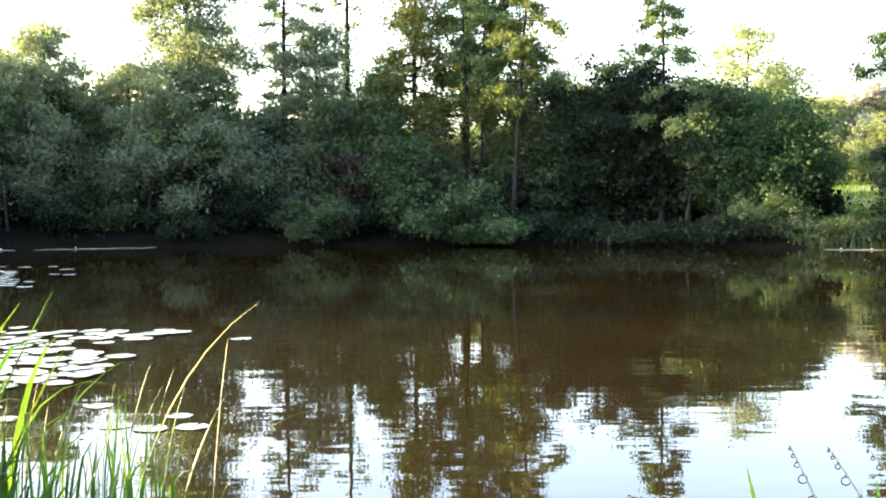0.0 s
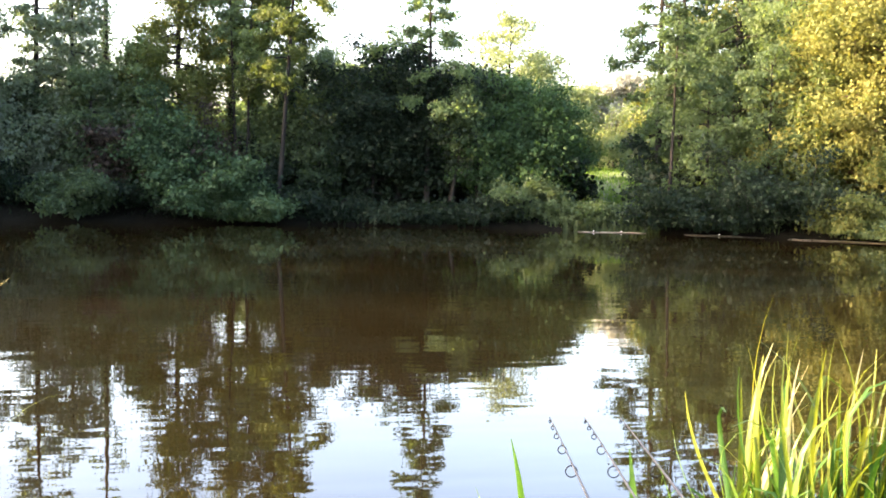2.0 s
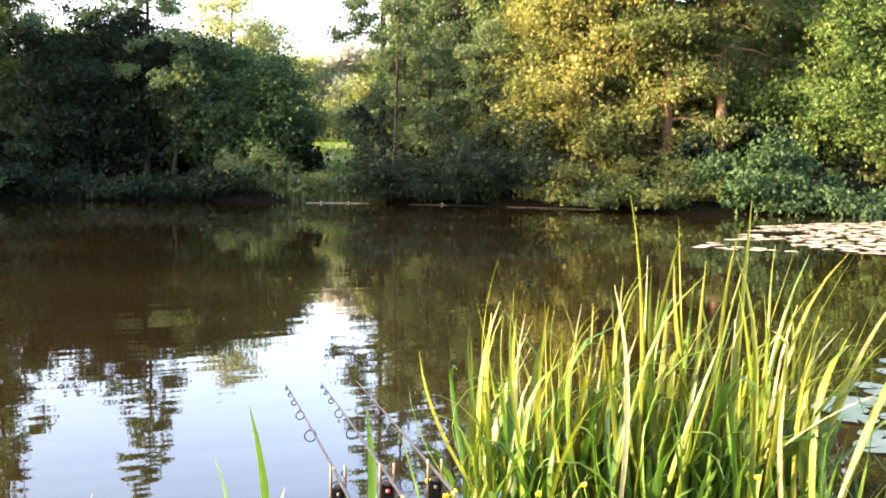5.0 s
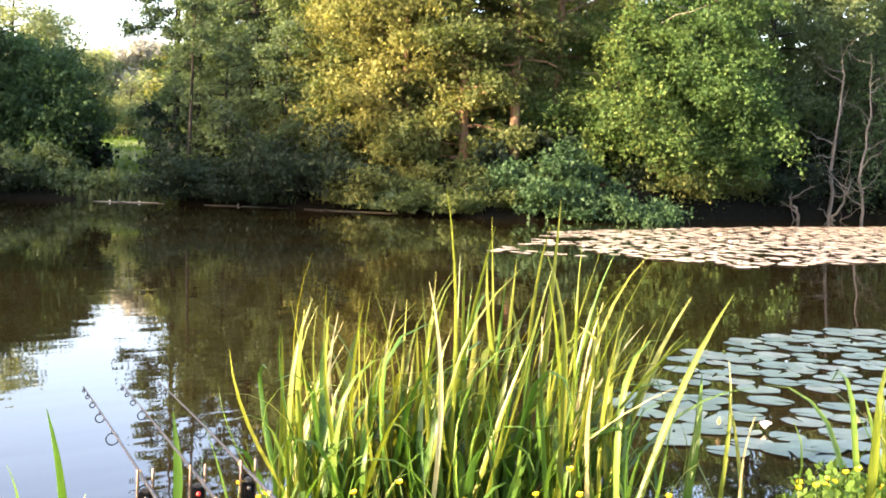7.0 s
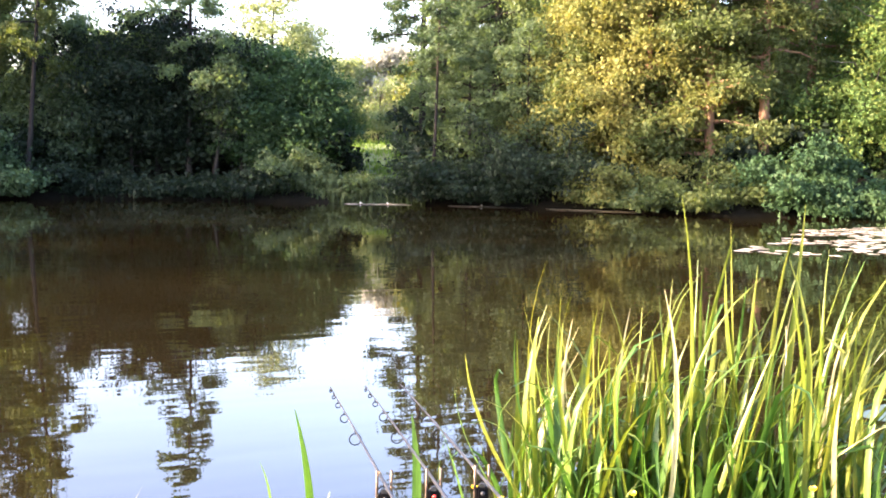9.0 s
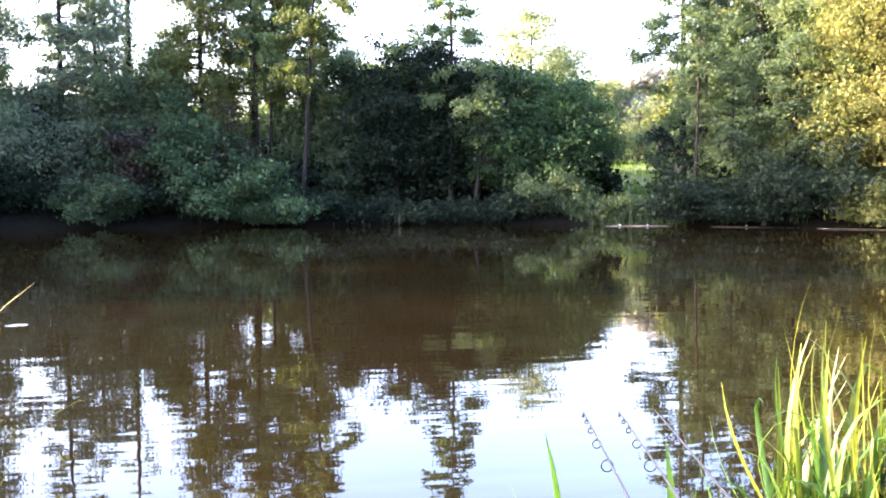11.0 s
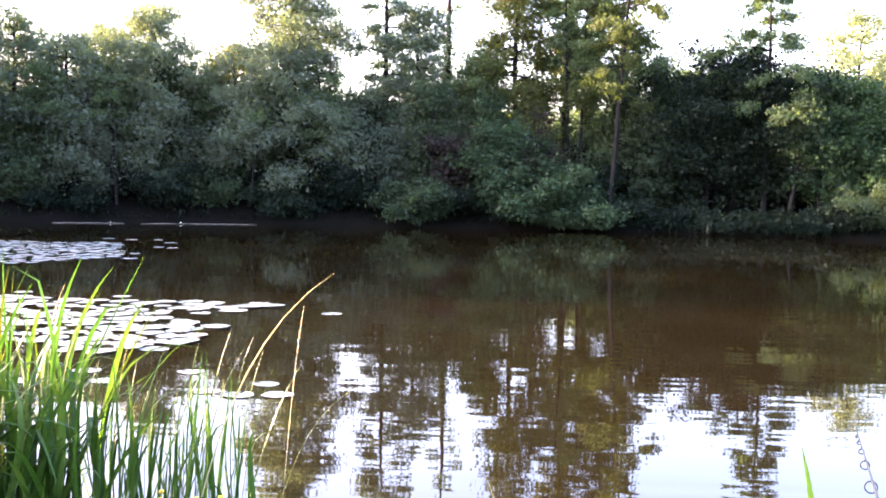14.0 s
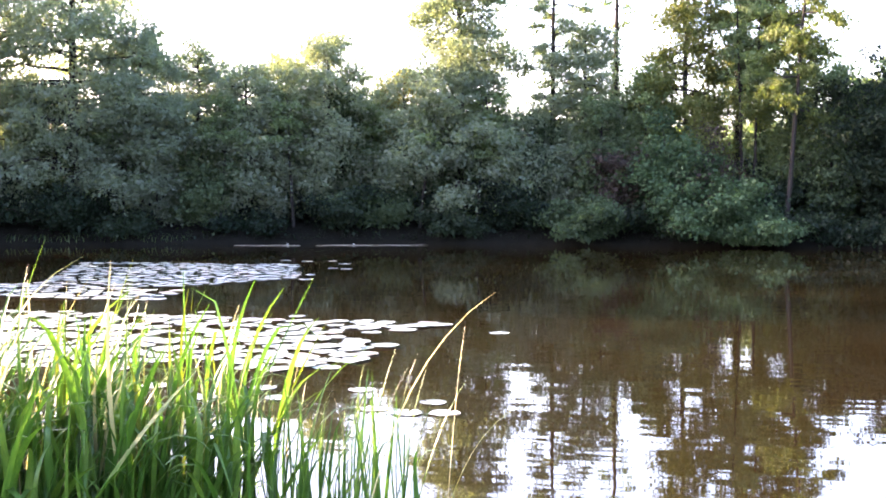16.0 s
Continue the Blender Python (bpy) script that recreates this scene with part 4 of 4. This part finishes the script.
for x, y in scatter(rng_p, RIGHT_PADS, 150, 0.195):
    lay_pad(x, y, rng_p.uniform(0.75, 1.15), "lily pads near the right bank", "grey-green lily pad floating by the reeds")
LEFT_PADS = [(-9.5, 9.3), (-9.5, 13.0), (-7.8, 13.2), (-2.9, 12.95), (-3.15, 12.2), (-4.2, 11.6), (-3.2, 11.0), (-3.1, 9.3), (-3.9, 8.7), (-6.5, 8.6)]
for x, y in scatter(rng_p, LEFT_PADS, 170, 0.29):
    lay_pad(x, y, rng_p.uniform(0.65, 1.08), "lily pads off the left reeds", "lily pad shining in the low sun")
for x, y, s in [(-2.26, 12.2, 1.0), (-1.9, 7.8, 0.9), (-1.72, 7.42, 1.1), (-1.98, 7.35, 1.1), (-2.25, 7.45, 1.0), (-2.6, 8.2, 1.0), (-3.4, 8.1, 1.1), (-3.1, 7.7, 1.0), (-3.7, 7.6, 1.1), (-4.3, 8.0, 1.1)]:
    lay_pad(x, y, 0.8 * s, "lily pads off the left reeds", "single lily pad apart from the others")


for x, y in ((-7.6, 19.9), (-8.1, 20.3), (-7.9, 23.2), (-8.3, 23.4), (-8.0, 21.2), (-14.3, 18.0), (-14.0, 18.3), (-14.7, 18.2), (-15.0, 18.0), (-13.6, 18.1), (-9.3, 26.2), (-9.9, 26.0), (-10.6, 26.3), (-8.6, 25.1), (-6.6, 13.6), (-5.2, 13.4)):
    lay_pad(x, y, rng_p.uniform(0.8, 1.2), "lily pads off the left reeds", "single lily pad apart from the others")


def pad_field(name, label, poly, number, gap, seed, mat=PAD):
    rng = np.random.default_rng(seed)
    vs, ts, qs, n = [], [], [], 0
    for x, y in scatter(rng, poly, number, gap, 14000):
        v, tri, q = pad_shape(rng, 0.14 * rng.uniform(0.75, 1.2))
        a = rng.uniform(0, 6.28)
        rot = np.array([[math.cos(a), -math.sin(a), 0], [math.sin(a), math.cos(a), 0], [0, 0, 1]])
        v = v @ rot.T + [x, y, 0.006 + 0.012 * rng.random()]
        vs.append(v)
        ts.append(tri + n)
        qs.append(q + n)
        n += len(v)
    me = mesh_of(name, np.concatenate(vs), [np.concatenate(ts), np.concatenate(qs)], mat)
    tagged(new(name, me), label, "lily pads", kind="stuff")


pad_field("lily_pad_field", "broad field of lily pads with the sunlight put into their cream-pink colour", [(1.07 * x, 1.07 * y) for x, y in ((11.2, 14.0), (13.2, 15.2), (16.6, 18.2), (23.0, 19.2), (31, 19), (27, 14), (18.6, 10.6), (13.4, 10.6), (12.2, 12.6))], 1000, 0.24, 61, PAD_LIT)
pad_field("lily_pad_field", "glaring white field of lily pads against the sun", [(-13.5, 15.2), (-12, 18), (-15.2, 24.3), (-9.6, 24.5), (-7.9, 20.3), (-8.8, 18), (-8.2, 15)], 620, 0.27, 62)
pad_field("lily_pad_field", "lily pads crowded together beyond the reeds", LEFT_PADS, 230, 0.2, 68)
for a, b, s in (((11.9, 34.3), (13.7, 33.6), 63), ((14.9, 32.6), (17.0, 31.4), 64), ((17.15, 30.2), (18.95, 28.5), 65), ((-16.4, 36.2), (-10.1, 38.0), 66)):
    pad_field("lily_pad_strip", "thin pale strip of lily pads along the far bank", [(a[0] * 0.96, a[1] * 0.96 - 0.35), (a[0] * 0.96, a[1] * 0.96 + 0.1), (b[0] * 0.96, b[1] * 0.96 + 0.1), (b[0] * 0.96, b[1] * 0.96 - 0.35)], 150, 0.14, s, PAD_LIT)


def lily_flower(x, y, s=1.0, closed=False):
    root = tagged(new("water_lily_flower"), "closed brownish water lily bud" if closed else "white water lily flower open among the pads", "flower", "water lily flowers")
    root.location = (x, y, 0.02)
    for ring, (n, tilt, ln) in enumerate([(6, 78, 0.05)] if closed else [(8, 35, 0.062), (7, 58, 0.055), (5, 75, 0.045)]):
        for k in range(n):
            u = np.linspace(0, 1, 6)
            w = 0.013 * np.sin(np.pi * np.clip(u * 0.9 + 0.08, 0, 1)) + 0.001
            c = np.stack([u * ln, np.zeros(6), 0.25 * ln * u ** 2], 1)
            v = np.concatenate([c - np.stack([0 * w, w, -0.3 * w], 1), c - np.array([0, 0, 0.002]), c + np.stack([0 * w, w, 0.3 * w], 1)])
            j = np.arange(5)
            q = np.concatenate([np.stack([j, j + 1, j + 7, j + 6], 1), np.stack([j + 6, j + 7, j + 13, j + 12], 1)])
            part("petal", mesh_of("petal", v * s, q, BUD if closed else PETAL_WHITE), root, at=pose(0, 0, 0.0 if not closed else 0.02, 0, -tilt, k * 360 / n + ring * 20))


lily_flower(5.19, 3.98, 0.85)
lily_flower(4.95, 4.12, 0.9, True)
lily_flower(5.75, 3.75, 0.9, True)
for x, y in ((11.8, 32.7), (12.6, 32.4), (15.1, 30.8), (17.6, 28.9), (-12.0, 35.9), (-14.2, 35.3), (16.0, 13.2), (19.3, 15.5), (21, 17.2), (14.6, 15.2), (24.5, 17.5)):
    lily_flower(x, y, 0.9)


# ---- reeds ----
def blade_mesh(rng, h, w, bow, mat, droop=0.0, broken=0.13):
    """A sword-shaped reed leaf: keeled across, tapered to a point, bowed over towards +x."""
    n = 11
    s = np.linspace(0, 1, n)
    ang = bow * s ** 2.2 + droop * np.clip(s - 0.6, 0, 1) ** 1.2 * 3
    if rng.random() < broken:                                    # some leaves are broken over
        ang = ang + rng.uniform(0.9, 2.1) * np.clip((s - rng.uniform(0.5, 0.85)) * 9, 0, 1)
    step = h / (n - 1)
    x = np.concatenate([[0], np.cumsum(np.sin(ang[:-1]) * step)])
    z = np.concatenate([[0], np.cumsum(np.cos(ang[:-1]) * step)])
    width = w * np.minimum(1, (1.02 - s) * 2.2) ** 0.8 * (0.75 + 0.25 * s)
    twist = rng.uniform(-0.8, 0.8) * s
    sx, sy = -np.sin(twist), np.cos(twist)
    c = np.stack([x, 0.03 * h * np.sin(s * 3 + rng.uniform(0, 6)), z], 1)
    edge = np.stack([sx * width / 2, sy * width / 2, 0 * s], 1)
    keel = np.stack([np.cos(ang), 0 * s, -np.sin(ang)], 1) * (width * 0.16)[:, None]
    v = np.concatenate([c - edge, c + keel, c + edge])
    j = np.arange(n - 1)
    q = np.concatenate([np.stack([j, j + 1, j + n + 1, j + n], 1), np.stack([j + n, j + n + 1, j + 2 * n + 1, j + 2 * n], 1)])
    return mesh_of("blade", v, q, mat)


rng_r = np.random.default_rng(70)
BLADES = [blade_mesh(rng_r, 1.0, 0.036 * rng_r.uniform(0.45, 1.25), rng_r.uniform(0.05, 0.75), REED, max(0.0, rng_r.normal(-0.3, 0.9))) for _ in range(24)]
GREENS = [blade_mesh(rng_r, 1.0, 0.036 * rng_r.uniform(0.45, 1.3), rng_r.uniform(0.1, 0.95), REED_GREEN, max(0.0, rng_r.normal(-0.2, 0.9))) for _ in range(24)]
THIN = [blade_mesh(rng_r, 1.0, 0.020 * rng_r.uniform(0.6, 1.25), rng_r.uniform(0.1, 0.7), REED_GREEN) for _ in range(12)]
BOWED = [blade_mesh(rng_r, 1.0, 0.032, rng_r.uniform(0.8, 1.2), REED_GREEN, rng_r.uniform(1.0, 2.2)) for _ in range(6)]
LUSH = [blade_mesh(rng_r, 1.0, rng_r.uniform(0.036, 0.056), rng_r.uniform(0.3, 1.2), REED_GREEN, max(0.0, rng_r.normal(0.2, 0.9)), 0.3) for _ in range(14)]
DRY = [blade_mesh(rng_r, 1.0, 0.024, rng_r.uniform(0.2, 0.8), REED_DRY) for _ in range(4)]


def stand(label, spots, wind=None, sort=None, dry=0.03):
    """A clump of reeds: every blade from its own root. spots: rows of x, y, z of the root, blade height and lean."""
    root = tagged(new("reed_clump"), label, "reeds", "reeds on the near bank")
    root.location = (float(np.mean([s[0] for s in spots])), float(np.mean([s[1] for s in spots])), 0)
    for x, y, z, h, lean in spots:
        u = rng_r.random()
        me = (BOWED if u < 0.12 else DRY)[int(rng_r.integers(4))] if u < 0.12 + dry else (sort or BLADES)[int(rng_r.integers(len(sort or BLADES)))]
        turn = rng_r.uniform(0, 360) if wind is None or rng_r.random() < 0.28 else wind + rng_r.normal(0, 40)
        part("blade", me, root, at=pose(x - root.location.x, y - root.location.y, z, 0, rng_r.normal(0, lean), turn) @ Matrix.Diagonal((h, h * rng_r.uniform(0.8, 1.0) / max(0.6, h), h, 1)))
    return root


def strip(x0, y0, x1, y1, deep, n, h0, h1, lean, seed):
    rng = np.random.default_rng(seed)
    rows = []
    for _ in range(n):
        t = rng.random()
        g = rng.normal(0, deep)
        x, y = x0 + (x1 - x0) * t, y0 + (y1 - y0) * t + g
        rows.append((x + rng.normal(0, 0.05), y, -0.05, rng.uniform(h0, h1) * (0.95 + 0.36 * noise.noise((x * 3.2, y * 3.2, 0.5))), lean))
    return rows


# A larger share of pale dry blades stands in for highlights on these reeds.
stand("tall yellow-green reeds lit by the low sun", strip(1.9, 3.72, 2.9, 3.0, 0.17, 175, 0.55, 1.17, 16, 71) + strip(2.3, 3.42, 2.75, 3.1, 0.1, 7, 1.1, 1.38, 6, 72), -37, BLADES, 0.09)
stand("yellow-green reeds bending over the water", strip(1.92, 3.72, 2.95, 3.05, 0.14, 190, 0.5, 1.1, 20, 78), -37, BLADES + BLADES + GREENS, 0.06)
stand("dark green reeds at the foot of the tall ones", strip(1.85, 3.6, 2.95, 2.95, 0.13, 270, 0.3, 0.72, 18, 79), -37, GREENS)
stand("dense green reeds standing at the water", strip(-3.85, 3.6, -2.0, 4.5, 0.2, 290, 0.8, 1.32, 13, 73), 20, GREENS + BLADES[:10], 0.05)
stand("crowded dark green reeds with bent leaves", strip(-3.8, 3.65, -1.95, 4.5, 0.22, 230, 0.65, 1.22, 16, 86), 20, GREENS)
stand("crowded dark green reeds with bent leaves", strip(-3.8, 3.5, -1.9, 4.4, 0.16, 290, 0.45, 0.95, 15, 87), 20, GREENS)
stand("lush broad-leaved reeds arching over the bank", strip(-3.85, 3.45, -2.35, 4.1, 0.16, 150, 0.55, 1.12, 16, 90), 20, LUSH)
stand("shorter green reeds in front of the tall ones", strip(-3.6, 3.45, -1.85, 4.3, 0.13, 280, 0.35, 0.85, 15, 76), 20, GREENS + BOWED)
stand("thin loose reeds at the edge of the clump", strip(-2.15, 4.5, -1.15, 4.5, 0.2, 190, 0.3, 0.85, 7, 74), 20, THIN)
stand("single reed leaves beside the fishing rods", [(1.02, 3.5, -0.02, 0.68, 4), (0.93, 3.6, -0.02, 0.52, 5), (1.02, 3.55, 0, 0.36, 9), (0.78, 3.7, 0, 0.3, 9), (0.0, 4.05, -0.05, 0.46, 4), (0.5, 4.1, 0, 0.3, 6), (1.6, 3.75, 0, 0.5, 9), (1.5, 3.8, 0, 0.55, 9), (1.7, 3.7, 0, 0.6, 9)]
      + strip(0.62, 3.42, 1.6, 3.3, 0.05, 70, 0.2, 0.44, 14, 88) + strip(0.86, 3.45, 1.12, 3.4, 0.05, 30, 0.22, 0.44, 9, 89), None, THIN + GREENS, 0.05)
stand("young reeds beside the lily pads", strip(3.1, 2.9, 3.35, 2.75, 0.08, 7, 0.4, 0.75, 18, 75) + strip(3.42, 2.2, 3.66, 2.05, 0.06, 28, 0.6, 1.15, 14, 77), 60, GREENS + BLADES)


def stalk(label, x, y, z, h, w, bow, turn, lean, mat=REED_DRY):
    root = tagged(new("reed_stalk"), label, "reed", "long reed stalks")
    root.location = (x, y, z)
    part("blade", blade_mesh(rng_r, h, w, bow, mat, 0.0, 0.0), root, at=pose(0, 0, 0, 0, lean, turn))


stalk("long pale reed leaf bowing over the water", -1.32, 4.22, -0.05, 1.36, 0.026, 0.85, 10, 14)
stalk("thin straight pale reed stalk", -0.95, 4.24, -0.05, 1.06, 0.014, 0.08, 0, 5)
stalk("long green reed leaf bowing over", -1.05, 4.6, -0.05, 0.9, 0.016, 1.5, 30, 16, REED)


# ---- buttercups and weeds ----
def buttercup(rng, x, y, z, h):
    root = tagged(new("buttercup"), "yellow buttercup flower on a thin stem", "flower", "buttercups on the bank")
    root.matrix_basis = pose(x, y, z, rng.normal(0, 7), rng.normal(0, 7), rng.uniform(0, 360))
    tt = np.linspace(0, 1, 5)
    v, q = tube(np.stack([0.03 * np.sin(tt * 2), 0 * tt, tt * h], 1), np.full(5, 0.0016), 4)
    part("stem", mesh_of("stem", v, q, STEM), root)
    top = (0.03 * math.sin(2), 0, h)
    for k in range(5):
        part("petal", PETAL, root, at=pose(*top, 0, -38, k * 72))


u = np.linspace(0, 1, 5)
w = 0.0085 * np.sin(np.pi * np.clip(u * 0.85 + 0.1, 0, 1)) + 0.001
pc = np.stack([u * 0.016, 0 * u, 0.25 * u ** 2 * 0.014], 1)
pj = np.arange(4)
PETAL = mesh_of("petal", np.concatenate([pc - np.stack([0 * w, w, 0 * w], 1), pc + np.stack([0 * w, w, 0 * w], 1)]), np.stack([pj, pj + 1, pj + 6, pj + 5], 1), PETAL_YELLOW)
rng_f = np.random.default_rng(80)
for x, y, number, sp in ((2.45, 2.55, 12, 0.2), (1.9, 3.0, 6, 0.2), (3.2, 2.35, 16, 0.13), (3.4, 2.2, 14, 0.12), (-1.7, 3.5, 30, 0.3), (-1.25, 3.85, 12, 0.15), (-2.3, 3.25, 12, 0.3), (1.7, 3.2, 5, 0.12)):
    for _ in range(number):
        a, b = x + rng_f.normal(0, sp), y + rng_f.normal(0, sp * 0.6)
        buttercup(rng_f, a, b, bank_height(a, b) - 0.02, rng_f.uniform(0.24, 0.38) if x > 0 else rng_f.uniform(0.09, 0.22))


def weeds(label, x, y, rx, ry, h, n, seed):
    rng = np.random.default_rng(seed)
    cx, cy = x + rng.normal(0, rx, n), y + rng.normal(0, ry, n)
    c = np.stack([cx, cy, np.array([bank_height(a, b) for a, b in zip(cx, cy)]) + rng.uniform(0.02, h, n)], 1)
    v, q = leaves(rng, c, np.full(n, 0.09), 26, 0.045, 0.022, 0.8)
    tagged(new("weeds", mesh_of("weeds", v, q, WEED)), label, "weeds", kind="stuff")


weeds("leafy green weeds with buttercups on the bank", 3.42, 2.25, 0.13, 0.1, 0.33, 130, 81)
weeds("leafy green weeds below the reeds", 1.95, 3.05, 0.35, 0.14, 0.12, 90, 82)
weeds("tuft of leafy weeds beside the stone", -0.95, 3.95, 0.10, 0.06, 0.10, 36, 84)
weeds("leafy green weeds at the edge of the bank", -1.6, 3.4, 0.4, 0.08, 0.07, 50, 83)


# ---- stone and pole on the left bank ----
def stone(x, y, z, s):
    bm = bmesh.new()
    bmesh.ops.create_icosphere(bm, subdivisions=3, radius=s)
    for v in bm.verts:
        v.co *= 1 + 0.28 * noise.noise(v.co * 9) + 0.08 * noise.noise(v.co * 30)
        v.co.z *= 0.5
    tagged(new("stone", bm_mesh("stone", bm, STONE)), "grey-brown stone lying on the grassy bank", "stone").location = (x, y, z)


stone(-1.22, 3.98, 0.17, 0.10)
stone(-1.08, 4.04, 0.13, 0.06)


def net_pole():
    root = tagged(new("net_pole"), "black landing-net pole lying on the bank grass", "pole")
    a, b = Vector((-3.6, 3.5, 0.33)), Vector((-1.35, 3.42, 0.30))
    root.location = a
    d = b - a
    tt = np.linspace(0, 1, 8)
    v, q = tube(np.stack([d.x * tt, d.y * tt, d.z * tt], 1), np.full(8, 0.013), 10)
    part("shaft", mesh_of("shaft", v, q, BLACK), root)
    for t0 in (0.42, 0.8):
        s = np.array([t0, t0 + 0.004, t0 + 0.03, t0 + 0.034])
        v, q = tube(np.stack([d.x * s, d.y * s, d.z * s], 1), np.array([0.011, 0.014, 0.014, 0.011]), 10)
        part("collar", mesh_of("collar", v, q, GRAPHITE), root)


net_pole()


# ---- fishing rods on their rest ----
ROD_DIR = Vector((math.sin(radians(12)), math.cos(radians(12)), 0.0))
ROD_SIDE = Vector((ROD_DIR.y, -ROD_DIR.x, 0))
REST = [(1.175, 3.33, 0.485), (1.325, 3.30, 0.485), (1.475, 3.27, 0.488)]


def ring_mesh(r, thick):
    bm = bmesh.new()
    n, k = 18, 6
    rows = []
    for i in range(n):
        a = 2 * math.pi * i / n
        rows.append([bm.verts.new((math.cos(a) * (r + thick * math.cos(b)), math.sin(a) * (r + thick * math.cos(b)), thick * math.sin(b))) for b in [2 * math.pi * j / k for j in range(k)]])
    for i in range(n):
        for j in range(k):
            bm.faces.new((rows[i][j], rows[(i + 1) % n][j], rows[(i + 1) % n][(j + 1) % k], rows[i][(j + 1) % k]))
    return bm_mesh("ring", bm, BLACK)


def fishing_rod(x, y, z):
    root = tagged(new("fishing_rod"), "dark carbon fishing rod resting on a bite alarm", "fishing rod", "three fishing rods")
    root.matrix_basis = Matrix.Translation((x, y, z)) @ Matrix(((ROD_DIR.x, ROD_SIDE.x, 0, 0), (ROD_DIR.y, ROD_SIDE.y, 0, 0), (0, 0, 1, 0), (0, 0, 0, 1)))
    tt = np.linspace(0, 1, 14)
    px = -1.5 + 2.75 * tt
    v, q = tube(np.stack([px, 0 * tt, 0.016 - 0.006 * np.clip(px, 0, 3) ** 2], 1), 0.0064 * (1 - tt) + 0.0018, 8)
    part("blank", mesh_of("blank", v, q, GRAPHITE), root)
    for k, (p, r) in enumerate(((-0.2, 0.024), (0.45, 0.021), (0.76, 0.016), (0.97, 0.010), (1.12, 0.007), (1.24, 0.005))):
        zz = 0.016 - 0.006 * max(0, p) ** 2
        ring = part("ring", ring_mesh(r, 0.0022), root, at=pose(p, 0, zz - r - 0.012, 0, 90, 0))
        t2 = np.linspace(0, 1, 3)
        for sgn in (-1, 1):
            v, q = tube(np.stack([p + sgn * 0.022 * (1 - t2), 0 * t2, zz - 0.004 - 0.012 * t2], 1), np.full(3, 0.0014), 4)
            part("ring_foot", mesh_of("ring_foot", v, q, BLACK), ring, at=ring.matrix_basis.inverted())
    for p in (-0.12, -0.45):
        s = np.array([p, p + 0.002, p + 0.018, p + 0.02])
        v, q = tube(np.stack([s, 0 * s, 0 * s + 0.016], 1), np.array([0.0058, 0.0066, 0.0066, 0.0058]), 8)
        part("whipping", mesh_of("whipping", v, q, CORK), root, "yellow whipping on the rod")


def box_bm(sx, sy, sz, bevel):
    bm = bmesh.new()
    bmesh.ops.create_cube(bm, size=1)
    bmesh.ops.scale(bm, vec=(sx, sy, sz), verts=bm.verts)
    bmesh.ops.bevel(bm, geom=bm.edges[:], offset=bevel, segments=2, affect="EDGES")
    return bm


def bite_alarm(x, y, z, lit):
    root = tagged(new("bite_alarm"), "black bite alarm with two upright steel ears" + (" and a red lamp" if lit else ""), "bite alarm", "bite alarms under the rods")
    root.matrix_basis = Matrix.Translation((x, y, z)) @ Matrix(((ROD_DIR.x, ROD_SIDE.x, 0, 0), (ROD_DIR.y, ROD_SIDE.y, 0, 0), (0, 0, 1, 0), (0, 0, 0, 1)))
    body = part("body", bm_mesh("body", box_bm(0.028, 0.036, 0.085, 0.005), BLACK, False), root, at=pose(0, 0, -0.045))
    part("rod_groove", bm_mesh("rod_groove", box_bm(0.02, 0.02, 0.014, 0.003), GRAPHITE, False), root, at=pose(0, 0, 0.0))
    t2 = np.array([0, 0.02, 0.98, 1.0])
    for s in (-1, 1):
        v, q = tube(np.stack([0 * t2, 0 * t2 + s * 0.022, -0.09 + 0.155 * t2], 1), np.array([0.003, 0.0045, 0.0045, 0.003]), 8)
        part("ear", mesh_of("ear", v, q, STEEL), root, "upright steel ear")
    bm = bmesh.new()
    bmesh.ops.create_uvsphere(bm, u_segments=10, v_segments=8, radius=0.007)
    part("lamp", bm_mesh("lamp", bm, RED if lit else GRAPHITE), body, at=pose(-0.015, 0.0, 0.025))


for k, (x, y, z) in enumerate(REST):
    fishing_rod(x, y, z + 0.012)
    bite_alarm(x - 0.20 * ROD_DIR.x, y - 0.20 * ROD_DIR.y, z, k == 1)


def buzz_bar():
    root = tagged(new("rod_rest"), "steel buzz bar on a bank stick carrying the alarms", "rod rest")
    c = Vector(REST[1]) - 0.20 * ROD_DIR - Vector((0, 0, 0.1))
    root.location = (c.x, c.y, 0.0)
    d = (Vector(REST[2]) - Vector(REST[0])).normalized()
    t2 = np.array([-0.2, -0.195, 0.195, 0.2])
    v, q = tube(np.stack([d.x * t2, d.y * t2, 0 * t2 + c.z], 1), np.array([0.006, 0.008, 0.008, 0.006]), 8)
    part("crossbar", mesh_of("crossbar", v, q, STEEL), root)
    v, q = tube(np.array([[0, 0, -0.1], [0, 0, 0.1], [0, 0, c.z]]), np.full(3, 0.008), 8)
    part("bank_stick", mesh_of("bank_stick", v, q, STEEL), root)
    for s in (-0.155, 0, 0.155):
        v, q = tube(np.array([[d.x * s, d.y * s, c.z], [d.x * s, d.y * s, c.z + 0.03]]), np.full(2, 0.009), 8)
        part("threaded_collar", mesh_of("threaded_collar", v, q, BLACK), root)


buzz_bar()
